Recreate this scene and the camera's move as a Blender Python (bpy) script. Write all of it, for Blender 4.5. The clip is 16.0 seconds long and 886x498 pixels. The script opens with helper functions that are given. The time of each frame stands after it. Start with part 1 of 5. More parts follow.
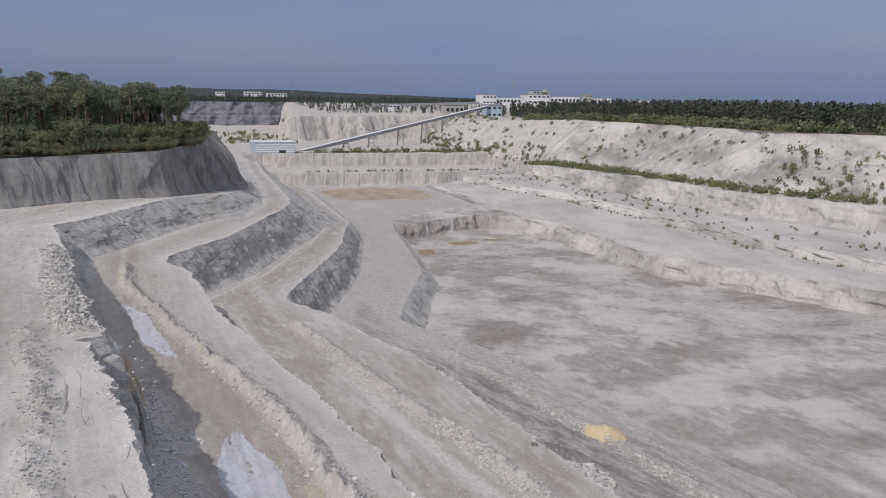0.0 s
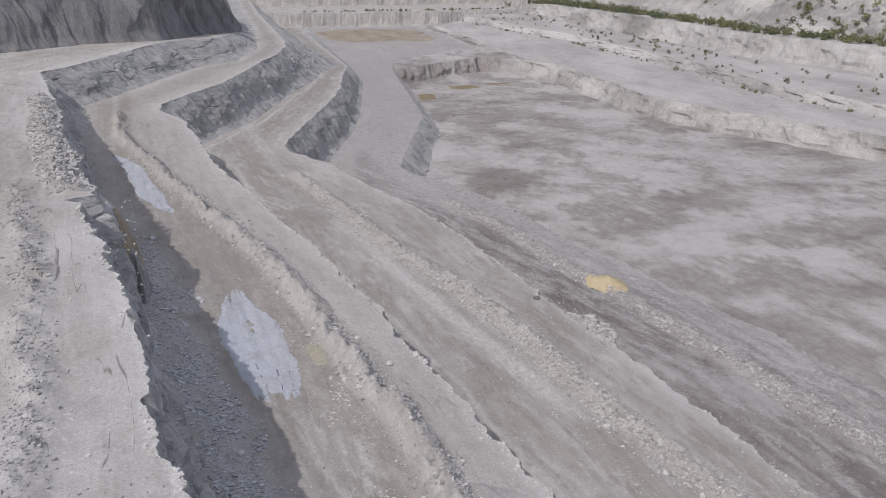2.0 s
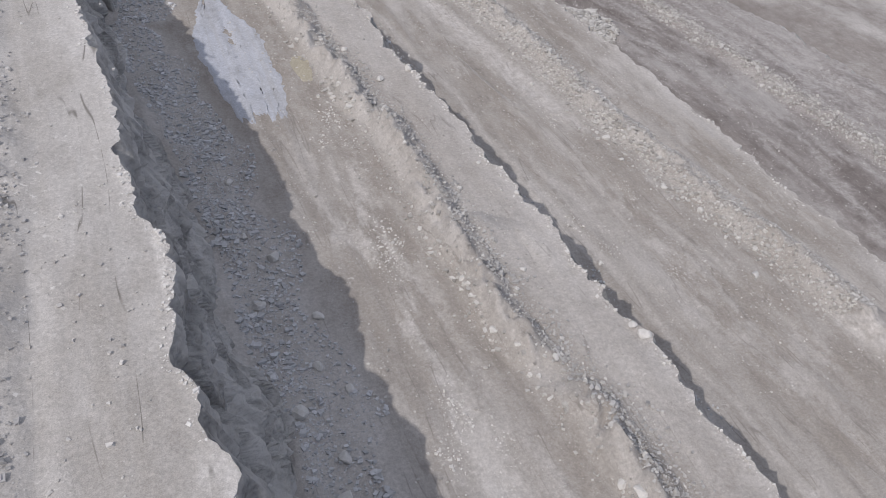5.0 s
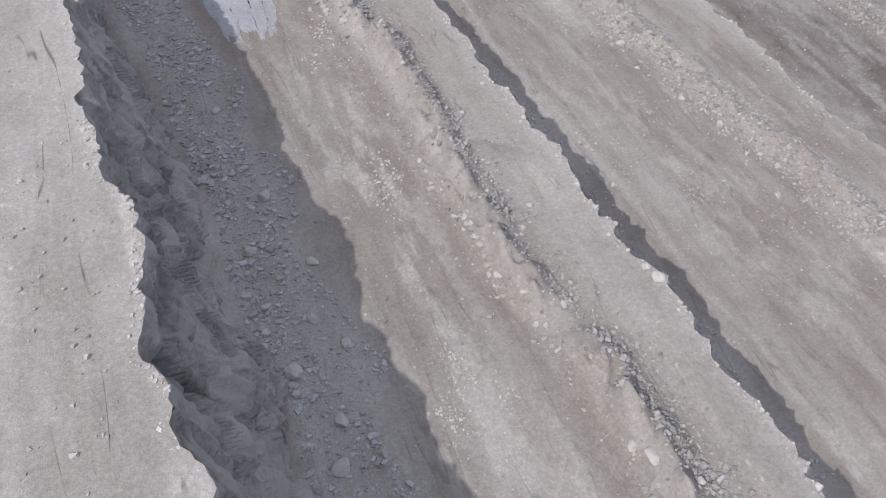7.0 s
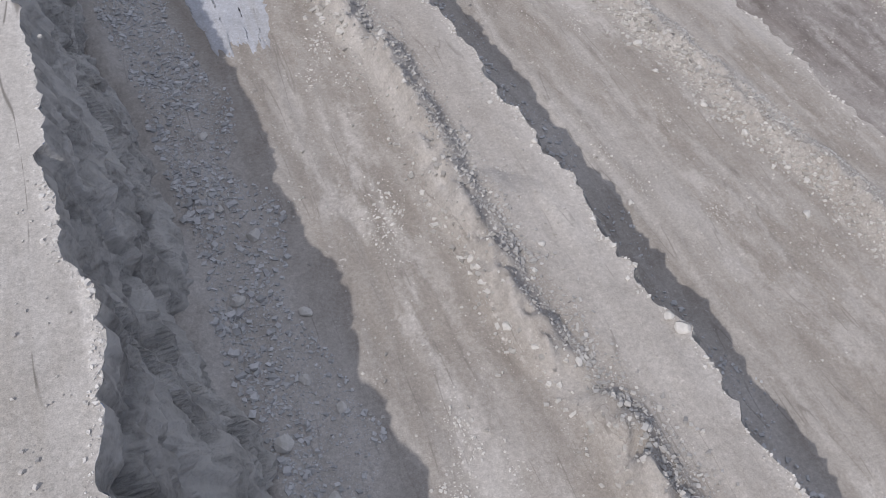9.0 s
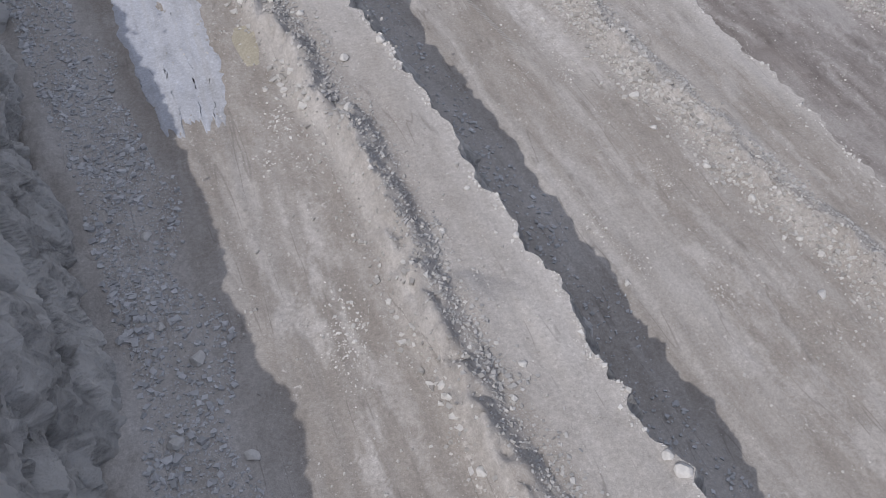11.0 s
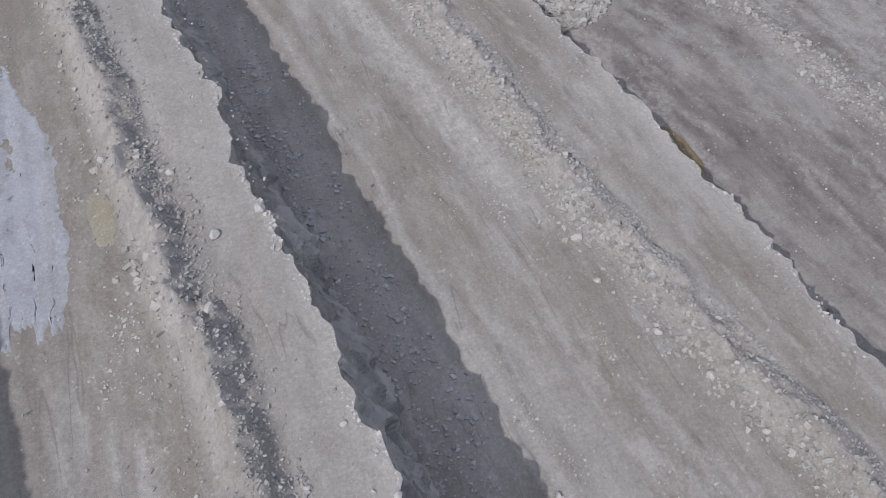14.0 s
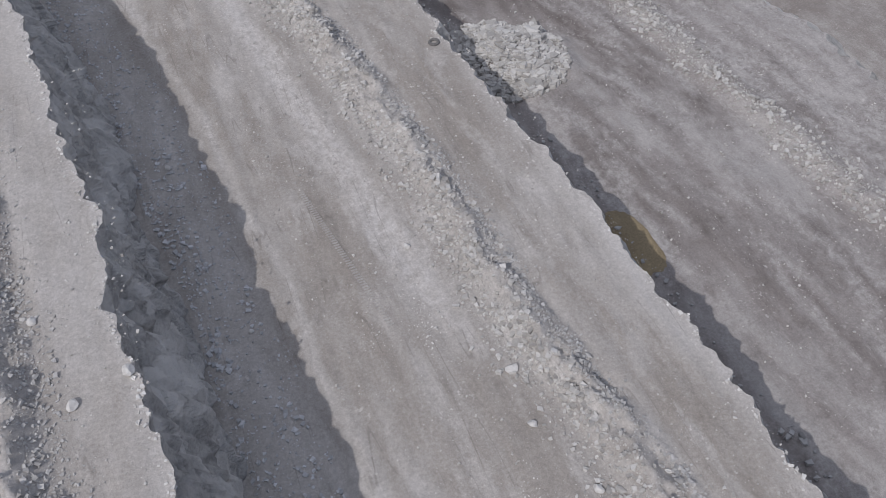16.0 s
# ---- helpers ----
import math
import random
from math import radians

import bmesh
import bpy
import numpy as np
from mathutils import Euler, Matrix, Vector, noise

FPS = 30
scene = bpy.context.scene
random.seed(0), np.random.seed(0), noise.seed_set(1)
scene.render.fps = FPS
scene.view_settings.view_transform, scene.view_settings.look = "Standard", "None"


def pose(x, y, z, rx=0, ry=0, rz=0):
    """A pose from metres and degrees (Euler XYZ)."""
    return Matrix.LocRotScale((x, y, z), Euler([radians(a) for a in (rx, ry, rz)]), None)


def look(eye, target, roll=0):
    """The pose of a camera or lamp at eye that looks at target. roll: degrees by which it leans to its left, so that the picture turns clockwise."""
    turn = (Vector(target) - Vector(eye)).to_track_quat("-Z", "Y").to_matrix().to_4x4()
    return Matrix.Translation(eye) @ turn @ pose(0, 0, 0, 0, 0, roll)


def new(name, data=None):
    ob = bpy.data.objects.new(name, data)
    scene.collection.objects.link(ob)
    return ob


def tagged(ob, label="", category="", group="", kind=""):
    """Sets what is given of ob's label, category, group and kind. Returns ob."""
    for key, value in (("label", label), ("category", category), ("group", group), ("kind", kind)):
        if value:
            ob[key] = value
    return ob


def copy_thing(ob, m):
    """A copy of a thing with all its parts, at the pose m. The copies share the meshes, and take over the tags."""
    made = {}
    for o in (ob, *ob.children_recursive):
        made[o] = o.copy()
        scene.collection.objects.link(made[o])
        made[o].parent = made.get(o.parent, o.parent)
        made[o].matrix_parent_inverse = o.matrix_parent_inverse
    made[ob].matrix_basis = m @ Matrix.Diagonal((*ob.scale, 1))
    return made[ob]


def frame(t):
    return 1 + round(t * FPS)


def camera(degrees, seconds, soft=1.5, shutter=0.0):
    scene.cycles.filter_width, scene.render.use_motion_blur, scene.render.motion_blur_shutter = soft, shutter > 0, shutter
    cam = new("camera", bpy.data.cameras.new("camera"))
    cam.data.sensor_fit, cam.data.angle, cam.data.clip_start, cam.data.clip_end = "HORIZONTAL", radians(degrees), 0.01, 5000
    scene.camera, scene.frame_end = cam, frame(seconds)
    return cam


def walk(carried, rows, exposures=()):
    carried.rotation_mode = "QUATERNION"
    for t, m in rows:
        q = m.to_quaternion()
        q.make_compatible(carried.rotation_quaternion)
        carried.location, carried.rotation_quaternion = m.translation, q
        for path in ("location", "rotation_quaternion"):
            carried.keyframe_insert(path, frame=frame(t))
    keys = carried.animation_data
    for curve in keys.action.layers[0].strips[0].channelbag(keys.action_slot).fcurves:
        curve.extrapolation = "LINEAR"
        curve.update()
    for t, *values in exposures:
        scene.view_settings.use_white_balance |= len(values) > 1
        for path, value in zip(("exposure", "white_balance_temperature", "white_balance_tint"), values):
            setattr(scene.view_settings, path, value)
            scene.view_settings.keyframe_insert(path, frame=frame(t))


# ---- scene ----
cam = camera(52.3, 16.0, 0.85)

PATH = [
    (0, (-3.32, -12.141, 29.514), (-2.655, -10.285, 29.183), 0.9),
    (0.5, (-3.141, -11.628, 29.684), (-2.481, -9.788, 29.261), 1.0),
    (1, (-2.952, -10.902, 29.771), (-2.297, -9.078, 29.276), 1.0),
    (1.5, (-2.752, -10.204, 29.899), (-2.104, -8.402, 29.321), 0.9),
    (2, (-2.49, -9.477, 29.987), (-1.851, -7.703, 29.32), 0.8),
    (2.5, (-2.319, -8.707, 30.075), (-1.688, -6.958, 29.337), 0.8),
    (3, (-2.17, -7.957, 30.136), (-1.545, -6.235, 29.332), 0.8),
    (3.5, (-1.938, -7.292, 30.281), (-1.331, -5.624, 29.359), 0.8),
    (4, (-1.72, -6.649, 30.396), (-1.137, -5.05, 29.346), 0.8),
    (4.5, (-1.568, -6.038, 30.496), (-1.006, -4.523, 29.317), 0.8),
    (5, (-1.344, -5.384, 30.589), (-0.796, -3.945, 29.313), 0.8),
    (5.2, (-1.231, -5.079, 30.602), (-0.691, -3.665, 29.294), 0.8),
    (7.5, (1.03, -0.934, 30.722), (1.473, 0.329, 29.235), -1.2),
    (8, (1.383, 0.157, 30.725), (1.817, 1.403, 29.222), -1.3),
    (10.5, (5.386, 6.783, 30.273), (5.776, 8.019, 28.75), -3.5),
    (11, (6.505, 8.418, 30.229), (6.897, 9.654, 28.706), -3.7),
    (11.5, (7.778, 10.017, 30.164), (8.171, 11.255, 28.643), -3.8),
    (12, (9.156, 11.573, 30.08), (9.549, 12.815, 28.562), -4.1),
    (12.5, (10.694, 13.108, 30.08), (11.083, 14.352, 28.563), -4.5),
    (13, (12.295, 14.582, 29.893), (12.681, 15.834, 28.382), -4.9),
    (13.5, (13.868, 16.16, 29.83), (14.255, 17.414, 28.322), -5.1),
    (14, (15.58, 17.833, 29.755), (15.966, 19.088, 28.247), -5.4),
    (14.5, (17.323, 19.389, 29.689), (17.708, 20.649, 28.184), -5.7),
    (15, (18.994, 20.966, 29.56), (19.382, 22.229, 28.058), -5.9),
    (15.5, (20.778, 22.58, 29.57), (21.163, 23.842, 28.067), -6.0),
    (16, (22.509, 24.337, 29.388), (22.898, 25.599, 27.886), -6.0),
]
walk(cam, [(t, look(eye, target, roll)) for t, eye, target, roll in PATH], [(0, -0.03, 6560, 14), (1.5, -0.1, 6450, 14), (3.5, -0.12, 6350, 14), (5, -0.05, 6500, 14), (8.5, -0.02, 6500, 14), (10.5, -0.12, 6360, 14), (13, -0.2, 6300, 14), (14.5, -0.28, 6280, 14), (16, -0.21, 6280, 14)])

# ---- world, sun, exposure ----
SUN_FROM = Vector((-6.1, -5.8, 8.3)).normalized()
world = bpy.data.worlds.new("sky")
scene.world = world
world.use_nodes = True
wn, wl = world.node_tree.nodes, world.node_tree.links
wn.clear()
w_out, w_bg = wn.new("ShaderNodeOutputWorld"), wn.new("ShaderNodeBackground")
w_sky = wn.new("ShaderNodeTexSky")
w_sky.sky_type, w_sky.sun_disc = "NISHITA", False
w_sky.sun_elevation = math.asin(SUN_FROM.z)
w_sky.sun_rotation = math.atan2(SUN_FROM.x, SUN_FROM.y)
w_sky.air_density, w_sky.dust_density, w_sky.ozone_density = 1.0, 2.0, 1.5
w_geo, w_map = wn.new("ShaderNodeTexCoord"), wn.new("ShaderNodeMapping")
w_map.inputs["Scale"].default_value = (1.0, 1.0, 5.0)
w_noise = wn.new("ShaderNodeTexNoise")
w_noise.inputs["Scale"].default_value, w_noise.inputs["Detail"].default_value = 2.2, 6.0
w_ramp = wn.new("ShaderNodeValToRGB")
w_ramp.color_ramp.elements[0].position, w_ramp.color_ramp.elements[1].position = 0.35, 0.72
w_ramp.color_ramp.elements[0].color = (0.62, 0.62, 0.62, 1)
w_ramp.color_ramp.elements[1].color = (0.98, 0.98, 0.98, 1)
w_sep = wn.new("ShaderNodeSeparateXYZ")
w_high = wn.new("ShaderNodeValToRGB")  # cloud brightness: dull near the horizon, bright overhead
w_high.color_ramp.elements[0].position, w_high.color_ramp.elements[1].position = 0.16, 0.6
w_high.color_ramp.elements[0].color = (0.170, 0.246, 0.42, 1)
w_high.color_ramp.elements[1].color = (0.55, 0.575, 0.632, 1)
w_scale = wn.new("ShaderNodeVectorMath")
w_scale.operation = "SCALE"
w_scale.inputs["Scale"].default_value = 0.085
w_mix = wn.new("ShaderNodeMix")
w_mix.data_type = "RGBA"
wl.new(w_geo.outputs["Generated"], w_map.inputs["Vector"])
wl.new(w_map.outputs["Vector"], w_noise.inputs["Vector"])
wl.new(w_noise.outputs["Fac"], w_ramp.inputs["Fac"])
wl.new(w_geo.outputs["Generated"], w_sep.inputs["Vector"])
wl.new(w_sep.outputs["Z"], w_high.inputs["Fac"])
wl.new(w_high.outputs["Color"], w_mix.inputs[7])
wl.new(w_ramp.outputs["Color"], w_mix.inputs[0])
wl.new(w_sky.outputs["Color"], w_scale.inputs["Vector"])
wl.new(w_scale.outputs["Vector"], w_mix.inputs[6])
wl.new(w_mix.outputs[2], w_bg.inputs["Color"])
w_bg.inputs["Strength"].default_value = 1.0
wl.new(w_bg.outputs["Background"], w_out.inputs["Surface"])

sun = new("sun", bpy.data.lights.new("sun", "SUN"))
sun.data.energy, sun.data.angle, sun.data.color = 2.25, radians(0.6), (1.0, 0.965, 0.915)
sun.matrix_world = look((0, 0, 60), Vector((0, 0, 60)) - SUN_FROM)


# ---- small tools ----
def fade(t):
    return t * t * (3 - 2 * t)


TABLES = {}


def vnoise(x, y, seed=0):
    """Smooth value noise, -1 to 1."""
    table = TABLES.setdefault(seed, np.random.RandomState(seed + 11).uniform(-1, 1, 65536)) if seed not in TABLES else TABLES[seed]
    xi, yi = np.floor(x).astype(np.int64), np.floor(y).astype(np.int64)
    fx, fy = fade(x - xi), fade(y - yi)

    def at(i, j):
        return table[((i * 73856093) ^ (j * 19349663)) & 65535]
    a = at(xi, yi) * (1 - fx) + at(xi + 1, yi) * fx
    b = at(xi, yi + 1) * (1 - fx) + at(xi + 1, yi + 1) * fx
    return a * (1 - fy) + b * fy


def fbm(x, y, octaves=4, seed=0, gain=0.5):
    total, amp = 0, 1.0
    for k in range(octaves):
        total = total + amp * vnoise(x * 2 ** k + 17.3 * k, y * 2 ** k - 9.1 * k, seed + k)
        amp *= gain
    return total


def line(knots):
    a = np.array(knots, float)
    return lambda y: np.interp(y, a[:, 0], a[:, 1])


def mesh_of(name, verts, faces, material, smooth=True):
    me = bpy.data.meshes.new(name)
    verts, faces = np.asarray(verts, np.float32), np.asarray(faces, np.int32)
    n, k = faces.shape
    me.vertices.add(len(verts))
    me.vertices.foreach_set("co", verts.ravel())
    me.loops.add(n * k)
    me.loops.foreach_set("vertex_index", faces.ravel())
    me.polygons.add(n)
    me.polygons.foreach_set("loop_start", np.arange(0, n * k, k, dtype=np.int32))
    me.polygons.foreach_set("use_smooth", np.full(n, smooth))
    me.update(calc_edges=True)
    me.materials.append(material)
    return me


def grid_faces(rows, cols):
    a = np.arange(rows * cols).reshape(rows, cols)
    return np.stack([a[:-1, :-1], a[:-1, 1:], a[1:, 1:], a[1:, :-1]], -1).reshape(-1, 4)


def sheet(name, X, Y, Z, material, label, category, smooth=True, tint=()):
    verts = np.stack([X, Y, Z], -1).reshape(-1, 3)
    me = mesh_of(name, verts, grid_faces(*X.shape), material, smooth)
    for key, values in zip(("stain", "pale"), tint):
        me.attributes.new(key, "FLOAT", "POINT").data.foreach_set("value", np.clip(values, 0, 1).astype(np.float32).ravel())
    return tagged(new(name, me), label, category, kind="structure")


def part(name, bm, material, parent, label=""):
    me = bpy.data.meshes.new(name)
    bm.to_mesh(me)
    bm.free()
    me.materials.append(material)
    ob = new(name, me)
    ob.parent = parent
    return tagged(ob, label)


def thing(name, x, y, z, label, category, group="", turn=0):
    ob = new(name)
    ob.matrix_world = pose(x, y, z, 0, 0, turn)
    return tagged(ob, label, category, group)


def add_box(bm, x0, x1, y0, y1, z0, z1):
    vs = [bm.verts.new((x, y, z)) for x in (x0, x1) for y in (y0, y1) for z in (z0, z1)]
    for f in ((0, 1, 3, 2), (4, 6, 7, 5), (0, 4, 5, 1), (2, 3, 7, 6), (0, 2, 6, 4), (1, 5, 7, 3)):
        bm.faces.new([vs[i] for i in f])
    return bm


def box(x0, x1, y0, y1, z0, z1, bevel=0.0):
    bm = add_box(bmesh.new(), x0, x1, y0, y1, z0, z1)
    bmesh.ops.recalc_face_normals(bm, faces=bm.faces)
    if bevel:
        bmesh.ops.bevel(bm, geom=bm.edges[:], offset=bevel, segments=1, affect="EDGES")
    return bm


def beam(a, b, w, h):
    """A straight box from a to b, w wide and h deep."""
    a, b = Vector(a), Vector(b)
    bm = add_box(bmesh.new(), -w / 2, w / 2, -h / 2, h / 2, 0, (b - a).length)
    turn = (b - a).to_track_quat("Z", "Y").to_matrix().to_4x4()
    bmesh.ops.recalc_face_normals(bm, faces=bm.faces)
    bm.transform(Matrix.Translation(a) @ turn)
    return bm


# ---- materials ----
def node_mat(name):
    m = bpy.data.materials.new(name)
    m.use_nodes = True
    return m, m.node_tree.nodes, m.node_tree.links, m.node_tree.nodes["Principled BSDF"]


def noise_node(n, l, scale, detail=4, stretch=(1, 1, 1), rough=0.55):
    geo, mp, no = n.new("ShaderNodeNewGeometry"), n.new("ShaderNodeMapping"), n.new("ShaderNodeTexNoise")
    mp.inputs["Scale"].default_value = stretch
    no.inputs["Scale"].default_value, no.inputs["Detail"].default_value = scale, detail
    no.inputs["Roughness"].default_value = rough
    l.new(geo.outputs["Position"], mp.inputs["Vector"])
    l.new(mp.outputs["Vector"], no.inputs["Vector"])
    return no.outputs["Fac"]


def ramp(n, l, fac, stops):
    r = n.new("ShaderNodeValToRGB")
    el = r.color_ramp.elements
    while len(el) < len(stops):
        el.new(0.5)
    for e, (p, c) in zip(el, stops):
        e.position, e.color = p, (*c, 1)
    l.new(fac, r.inputs["Fac"])
    return r.outputs["Color"]


def blend(n, l, a, b, fac, mode="MIX"):
    m = n.new("ShaderNodeMix")
    m.data_type, m.blend_type = "RGBA", mode
    if isinstance(fac, float):
        m.inputs[0].default_value = fac
    else:
        l.new(fac, m.inputs[0])
    for k, v in ((6, a), (7, b)):
        if isinstance(v, tuple):
            m.inputs[k].default_value = (*v, 1)
        else:
            l.new(v, m.inputs[k])
    return m.outputs[2]


def bumped(n, l, bsdf, heights):
    last = None
    for h, strength, dist in heights:
        b = n.new("ShaderNodeBump")
        b.inputs["Strength"].default_value, b.inputs["Distance"].default_value = strength, dist
        l.new(h, b.inputs["Height"])
        if last:
            l.new(last, b.inputs["Normal"])
        last = b.outputs["Normal"]
    l.new(last, bsdf.inputs["Normal"])


def gravel(name, light, mid, dark, streak=0.5, pebble=0.5, blotch=0.6, lie=(1, 0.4, 1), wide_scale=0.13, cracks=0.0):
    """Driven and rain-washed limestone ground: tracks along the benches, stains, pale crusts, fine grit."""
    m, n, l, bsdf = node_mat(name)
    wide = ramp(n, l, noise_node(n, l, wide_scale, 8, lie, 0.66), [(0.36, dark), (0.5, mid), (0.64, light)])
    tracks = ramp(n, l, noise_node(n, l, 1.0, 5, (1, 0.035, 1), 0.7), [(0.34, dark), (0.5, mid), (0.66, light)])
    col = blend(n, l, wide, tracks, streak)
    rags = noise_node(n, l, 0.55, 9, (1, 0.75, 1), 0.72)
    spots = ramp(n, l, rags, [(0.36, (0.74, 0.73, 0.72)), (0.5, (1.0, 1.0, 1.0)), (0.6, (1.0, 1.0, 1.0)), (0.68, (1.28, 1.28, 1.28))])
    col = blend(n, l, col, spots, blotch, "MULTIPLY")
    for key, tone in (("stain", dark), ("pale", tuple(min(0.7, c * 1.13) for c in light))):
        worn, much = n.new("ShaderNodeAttribute"), n.new("ShaderNodeMath")
        worn.attribute_name, much.operation = key, "MULTIPLY"
        l.new(worn.outputs["Fac"], much.inputs[0])
        l.new(ramp(n, l, noise_node(n, l, 2.0 if key == "pale" else 0.8, 10, (1, 0.75 if key == "pale" else 0.45, 1), 0.78), [(0.4, (0.3, 0.3, 0.3)), (0.6, (1, 1, 1))]), much.inputs[1])
        col = blend(n, l, col, tone, much.outputs[0])
    fine = noise_node(n, l, 6.0, 8, (1, 1, 1), 0.75)
    col = blend(n, l, col, ramp(n, l, fine, [(0.3, (0.8, 0.8, 0.8)), (0.5, (1.0, 1.0, 1.0)), (0.7, (1.25, 1.25, 1.25))]), 0.95, "MULTIPLY")
    grit = noise_node(n, l, 22.0, 3, (1, 1, 1), 0.6)
    col = blend(n, l, col, ramp(n, l, grit, [(0.3, (0.84, 0.84, 0.84)), (0.5, (1.0, 1.0, 1.0)), (0.7, (1.14, 1.14, 1.14))]), 1.0, "MULTIPLY")
    crumbs = n.new("ShaderNodeMath")  # trodden white crumbs in loose clusters
    crumbs.operation = "MULTIPLY"
    l.new(ramp(n, l, noise_node(n, l, 3.4, 5, (1, 0.8, 1), 0.62), [(0.6, (0, 0, 0)), (0.66, (1, 1, 1))]), crumbs.inputs[0])
    l.new(ramp(n, l, noise_node(n, l, 0.42, 4, (1, 0.6, 1), 0.6), [(0.52, (0, 0, 0)), (0.64, (0.75, 0.75, 0.75))]), crumbs.inputs[1])
    col = blend(n, l, col, tuple(min(0.74, c * 1.28) for c in light), crumbs.outputs[0])
    if cracks:
        split = n.new("ShaderNodeMath")  # open joints running along the bench
        split.operation = "MULTIPLY"
        l.new(ramp(n, l, noise_node(n, l, 0.7, 2, (1, 0.07, 1), 0.4), [(0.491, (0, 0, 0)), (0.498, (cracks,) * 3), (0.502, (cracks,) * 3), (0.509, (0, 0, 0))]), split.inputs[0])
        l.new(ramp(n, l, noise_node(n, l, 0.35, 3), [(0.47, (0, 0, 0)), (0.57, (1, 1, 1))]), split.inputs[1])
        col = blend(n, l, col, tuple(c * 0.5 for c in dark), split.outputs[0])
    l.new(col, bsdf.inputs["Base Color"])
    bsdf.inputs["Roughness"].default_value = 0.95
    bsdf.inputs["Specular IOR Level"].default_value = 0.2
    bumped(n, l, bsdf, [(rags, 0.5, 0.22), (fine, pebble * 0.6, 0.06)])
    return m


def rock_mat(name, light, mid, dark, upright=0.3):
    m, n, l, bsdf = node_mat(name)
    big = ramp(n, l, noise_node(n, l, 0.25, 6, (1, 1, 1), 0.6), [(0.32, dark), (0.5, mid), (0.66, light)])
    runs = ramp(n, l, noise_node(n, l, 1.0, 6, (1, 1, 0.12), 0.65), [(0.32, dark), (0.55, mid), (0.7, light)])
    col = blend(n, l, big, runs, upright)
    fine = noise_node(n, l, 2.5, 8, (1, 1, 1.8), 0.7)
    col = blend(n, l, col, ramp(n, l, fine, [(0.3, (0.5, 0.5, 0.5)), (0.5, (1.0, 1.0, 1.0)), (0.7, (1.25, 1.25, 1.25))]), 0.8, "MULTIPLY")
    # stain carries random dark soil and, on the broken faces, painted crevice shade
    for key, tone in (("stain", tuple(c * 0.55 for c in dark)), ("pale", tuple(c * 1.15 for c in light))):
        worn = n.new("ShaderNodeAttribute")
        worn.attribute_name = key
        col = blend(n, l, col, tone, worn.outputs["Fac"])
    l.new(col, bsdf.inputs["Base Color"])
    bsdf.inputs["Roughness"].default_value = 0.93
    bsdf.inputs["Specular IOR Level"].default_value = 0.2
    bumped(n, l, bsdf, [(noise_node(n, l, 1.6, 8, (1, 1.2, 1.6), 0.7), 0.5, 0.2), (fine, 1.0, 0.2)])
    return m


def stone_mat(name, light, dark):
    m, n, l, bsdf = node_mat(name)
    geo = n.new("ShaderNodeNewGeometry")
    col = ramp(n, l, geo.outputs["Random Per Island"], [(0.0, dark), (1.0, light)])
    fine = noise_node(n, l, 7.0, 4)
    col = blend(n, l, col, ramp(n, l, fine, [(0.3, (0.85, 0.85, 0.85)), (0.7, (1.1, 1.1, 1.1))]), 0.7, "MULTIPLY")
    l.new(col, bsdf.inputs["Base Color"])
    bsdf.inputs["Roughness"].default_value = 0.9
    bumped(n, l, bsdf, [(fine, 0.5, 0.05)])
    return m


def leaf_mat(name, light, dark):
    m, n, l, bsdf = node_mat(name)
    geo, info = n.new("ShaderNodeNewGeometry"), n.new("ShaderNodeObjectInfo")
    col = ramp(n, l, geo.outputs["Random Per Island"], [(0.0, dark), (1.0, light)])
    tone = ramp(n, l, info.outputs["Random"], [(0.0, (0.75, 0.8, 0.75)), (1.0, (1.2, 1.12, 1.0))])
    wide = ramp(n, l, noise_node(n, l, 0.07, 3), [(0.35, (0.75, 0.8, 0.8)), (0.65, (1.25, 1.15, 1.0))])
    col = blend(n, l, blend(n, l, col, tone, 1.0, "MULTIPLY"), wide, 1.0, "MULTIPLY")
    l.new(col, bsdf.inputs["Base Color"])
    bsdf.inputs["Roughness"].default_value = 0.7
    return m


def plain_mat(name, colour, rough=0.6, metal=0.0, vary=0.12, scale=0.6):
    m, n, l, bsdf = node_mat(name)
    lo, hi = tuple(c * (1 - vary) for c in colour), tuple(min(1, c * (1 + vary)) for c in colour)
    l.new(ramp(n, l, noise_node(n, l, scale, 6), [(0.3, lo), (0.7, hi)]), bsdf.inputs["Base Color"])
    bsdf.inputs["Roughness"].default_value, bsdf.inputs["Metallic"].default_value = rough, metal
    return m


M_ROAD = gravel("crushed_limestone", (0.525, 0.503, 0.483), (0.43, 0.406, 0.382), (0.31, 0.281, 0.252), 0.28, 0.5, 0.5, (1, 0.4, 1), 0.13, 0.4)
M_TOP = gravel("pale_bench_top", (0.585, 0.566, 0.546), (0.505, 0.486, 0.464), (0.36, 0.333, 0.30), 0.25, 0.5, 0.45, (1, 0.4, 1), 0.13, 0.85)
M_LOW = gravel("dark_bench_floor", (0.44, 0.42, 0.405), (0.30, 0.274, 0.261), (0.175, 0.153, 0.143), 0.2, 0.5, 0.8)
M_FLOOR = gravel("pit_floor", (0.50, 0.48, 0.462), (0.42, 0.398, 0.38), (0.25, 0.222, 0.204), 0.05, 0.5, 0.9, (0.8, 1.0, 1), 0.045)
M_PALE = gravel("pale_slope", (0.53, 0.513, 0.495), (0.46, 0.444, 0.427), (0.37, 0.353, 0.338), 0.25, 0.4, 0.6)
M_FACE = rock_mat("limestone_face", (0.58, 0.57, 0.55), (0.47, 0.462, 0.446), (0.29, 0.284, 0.274))
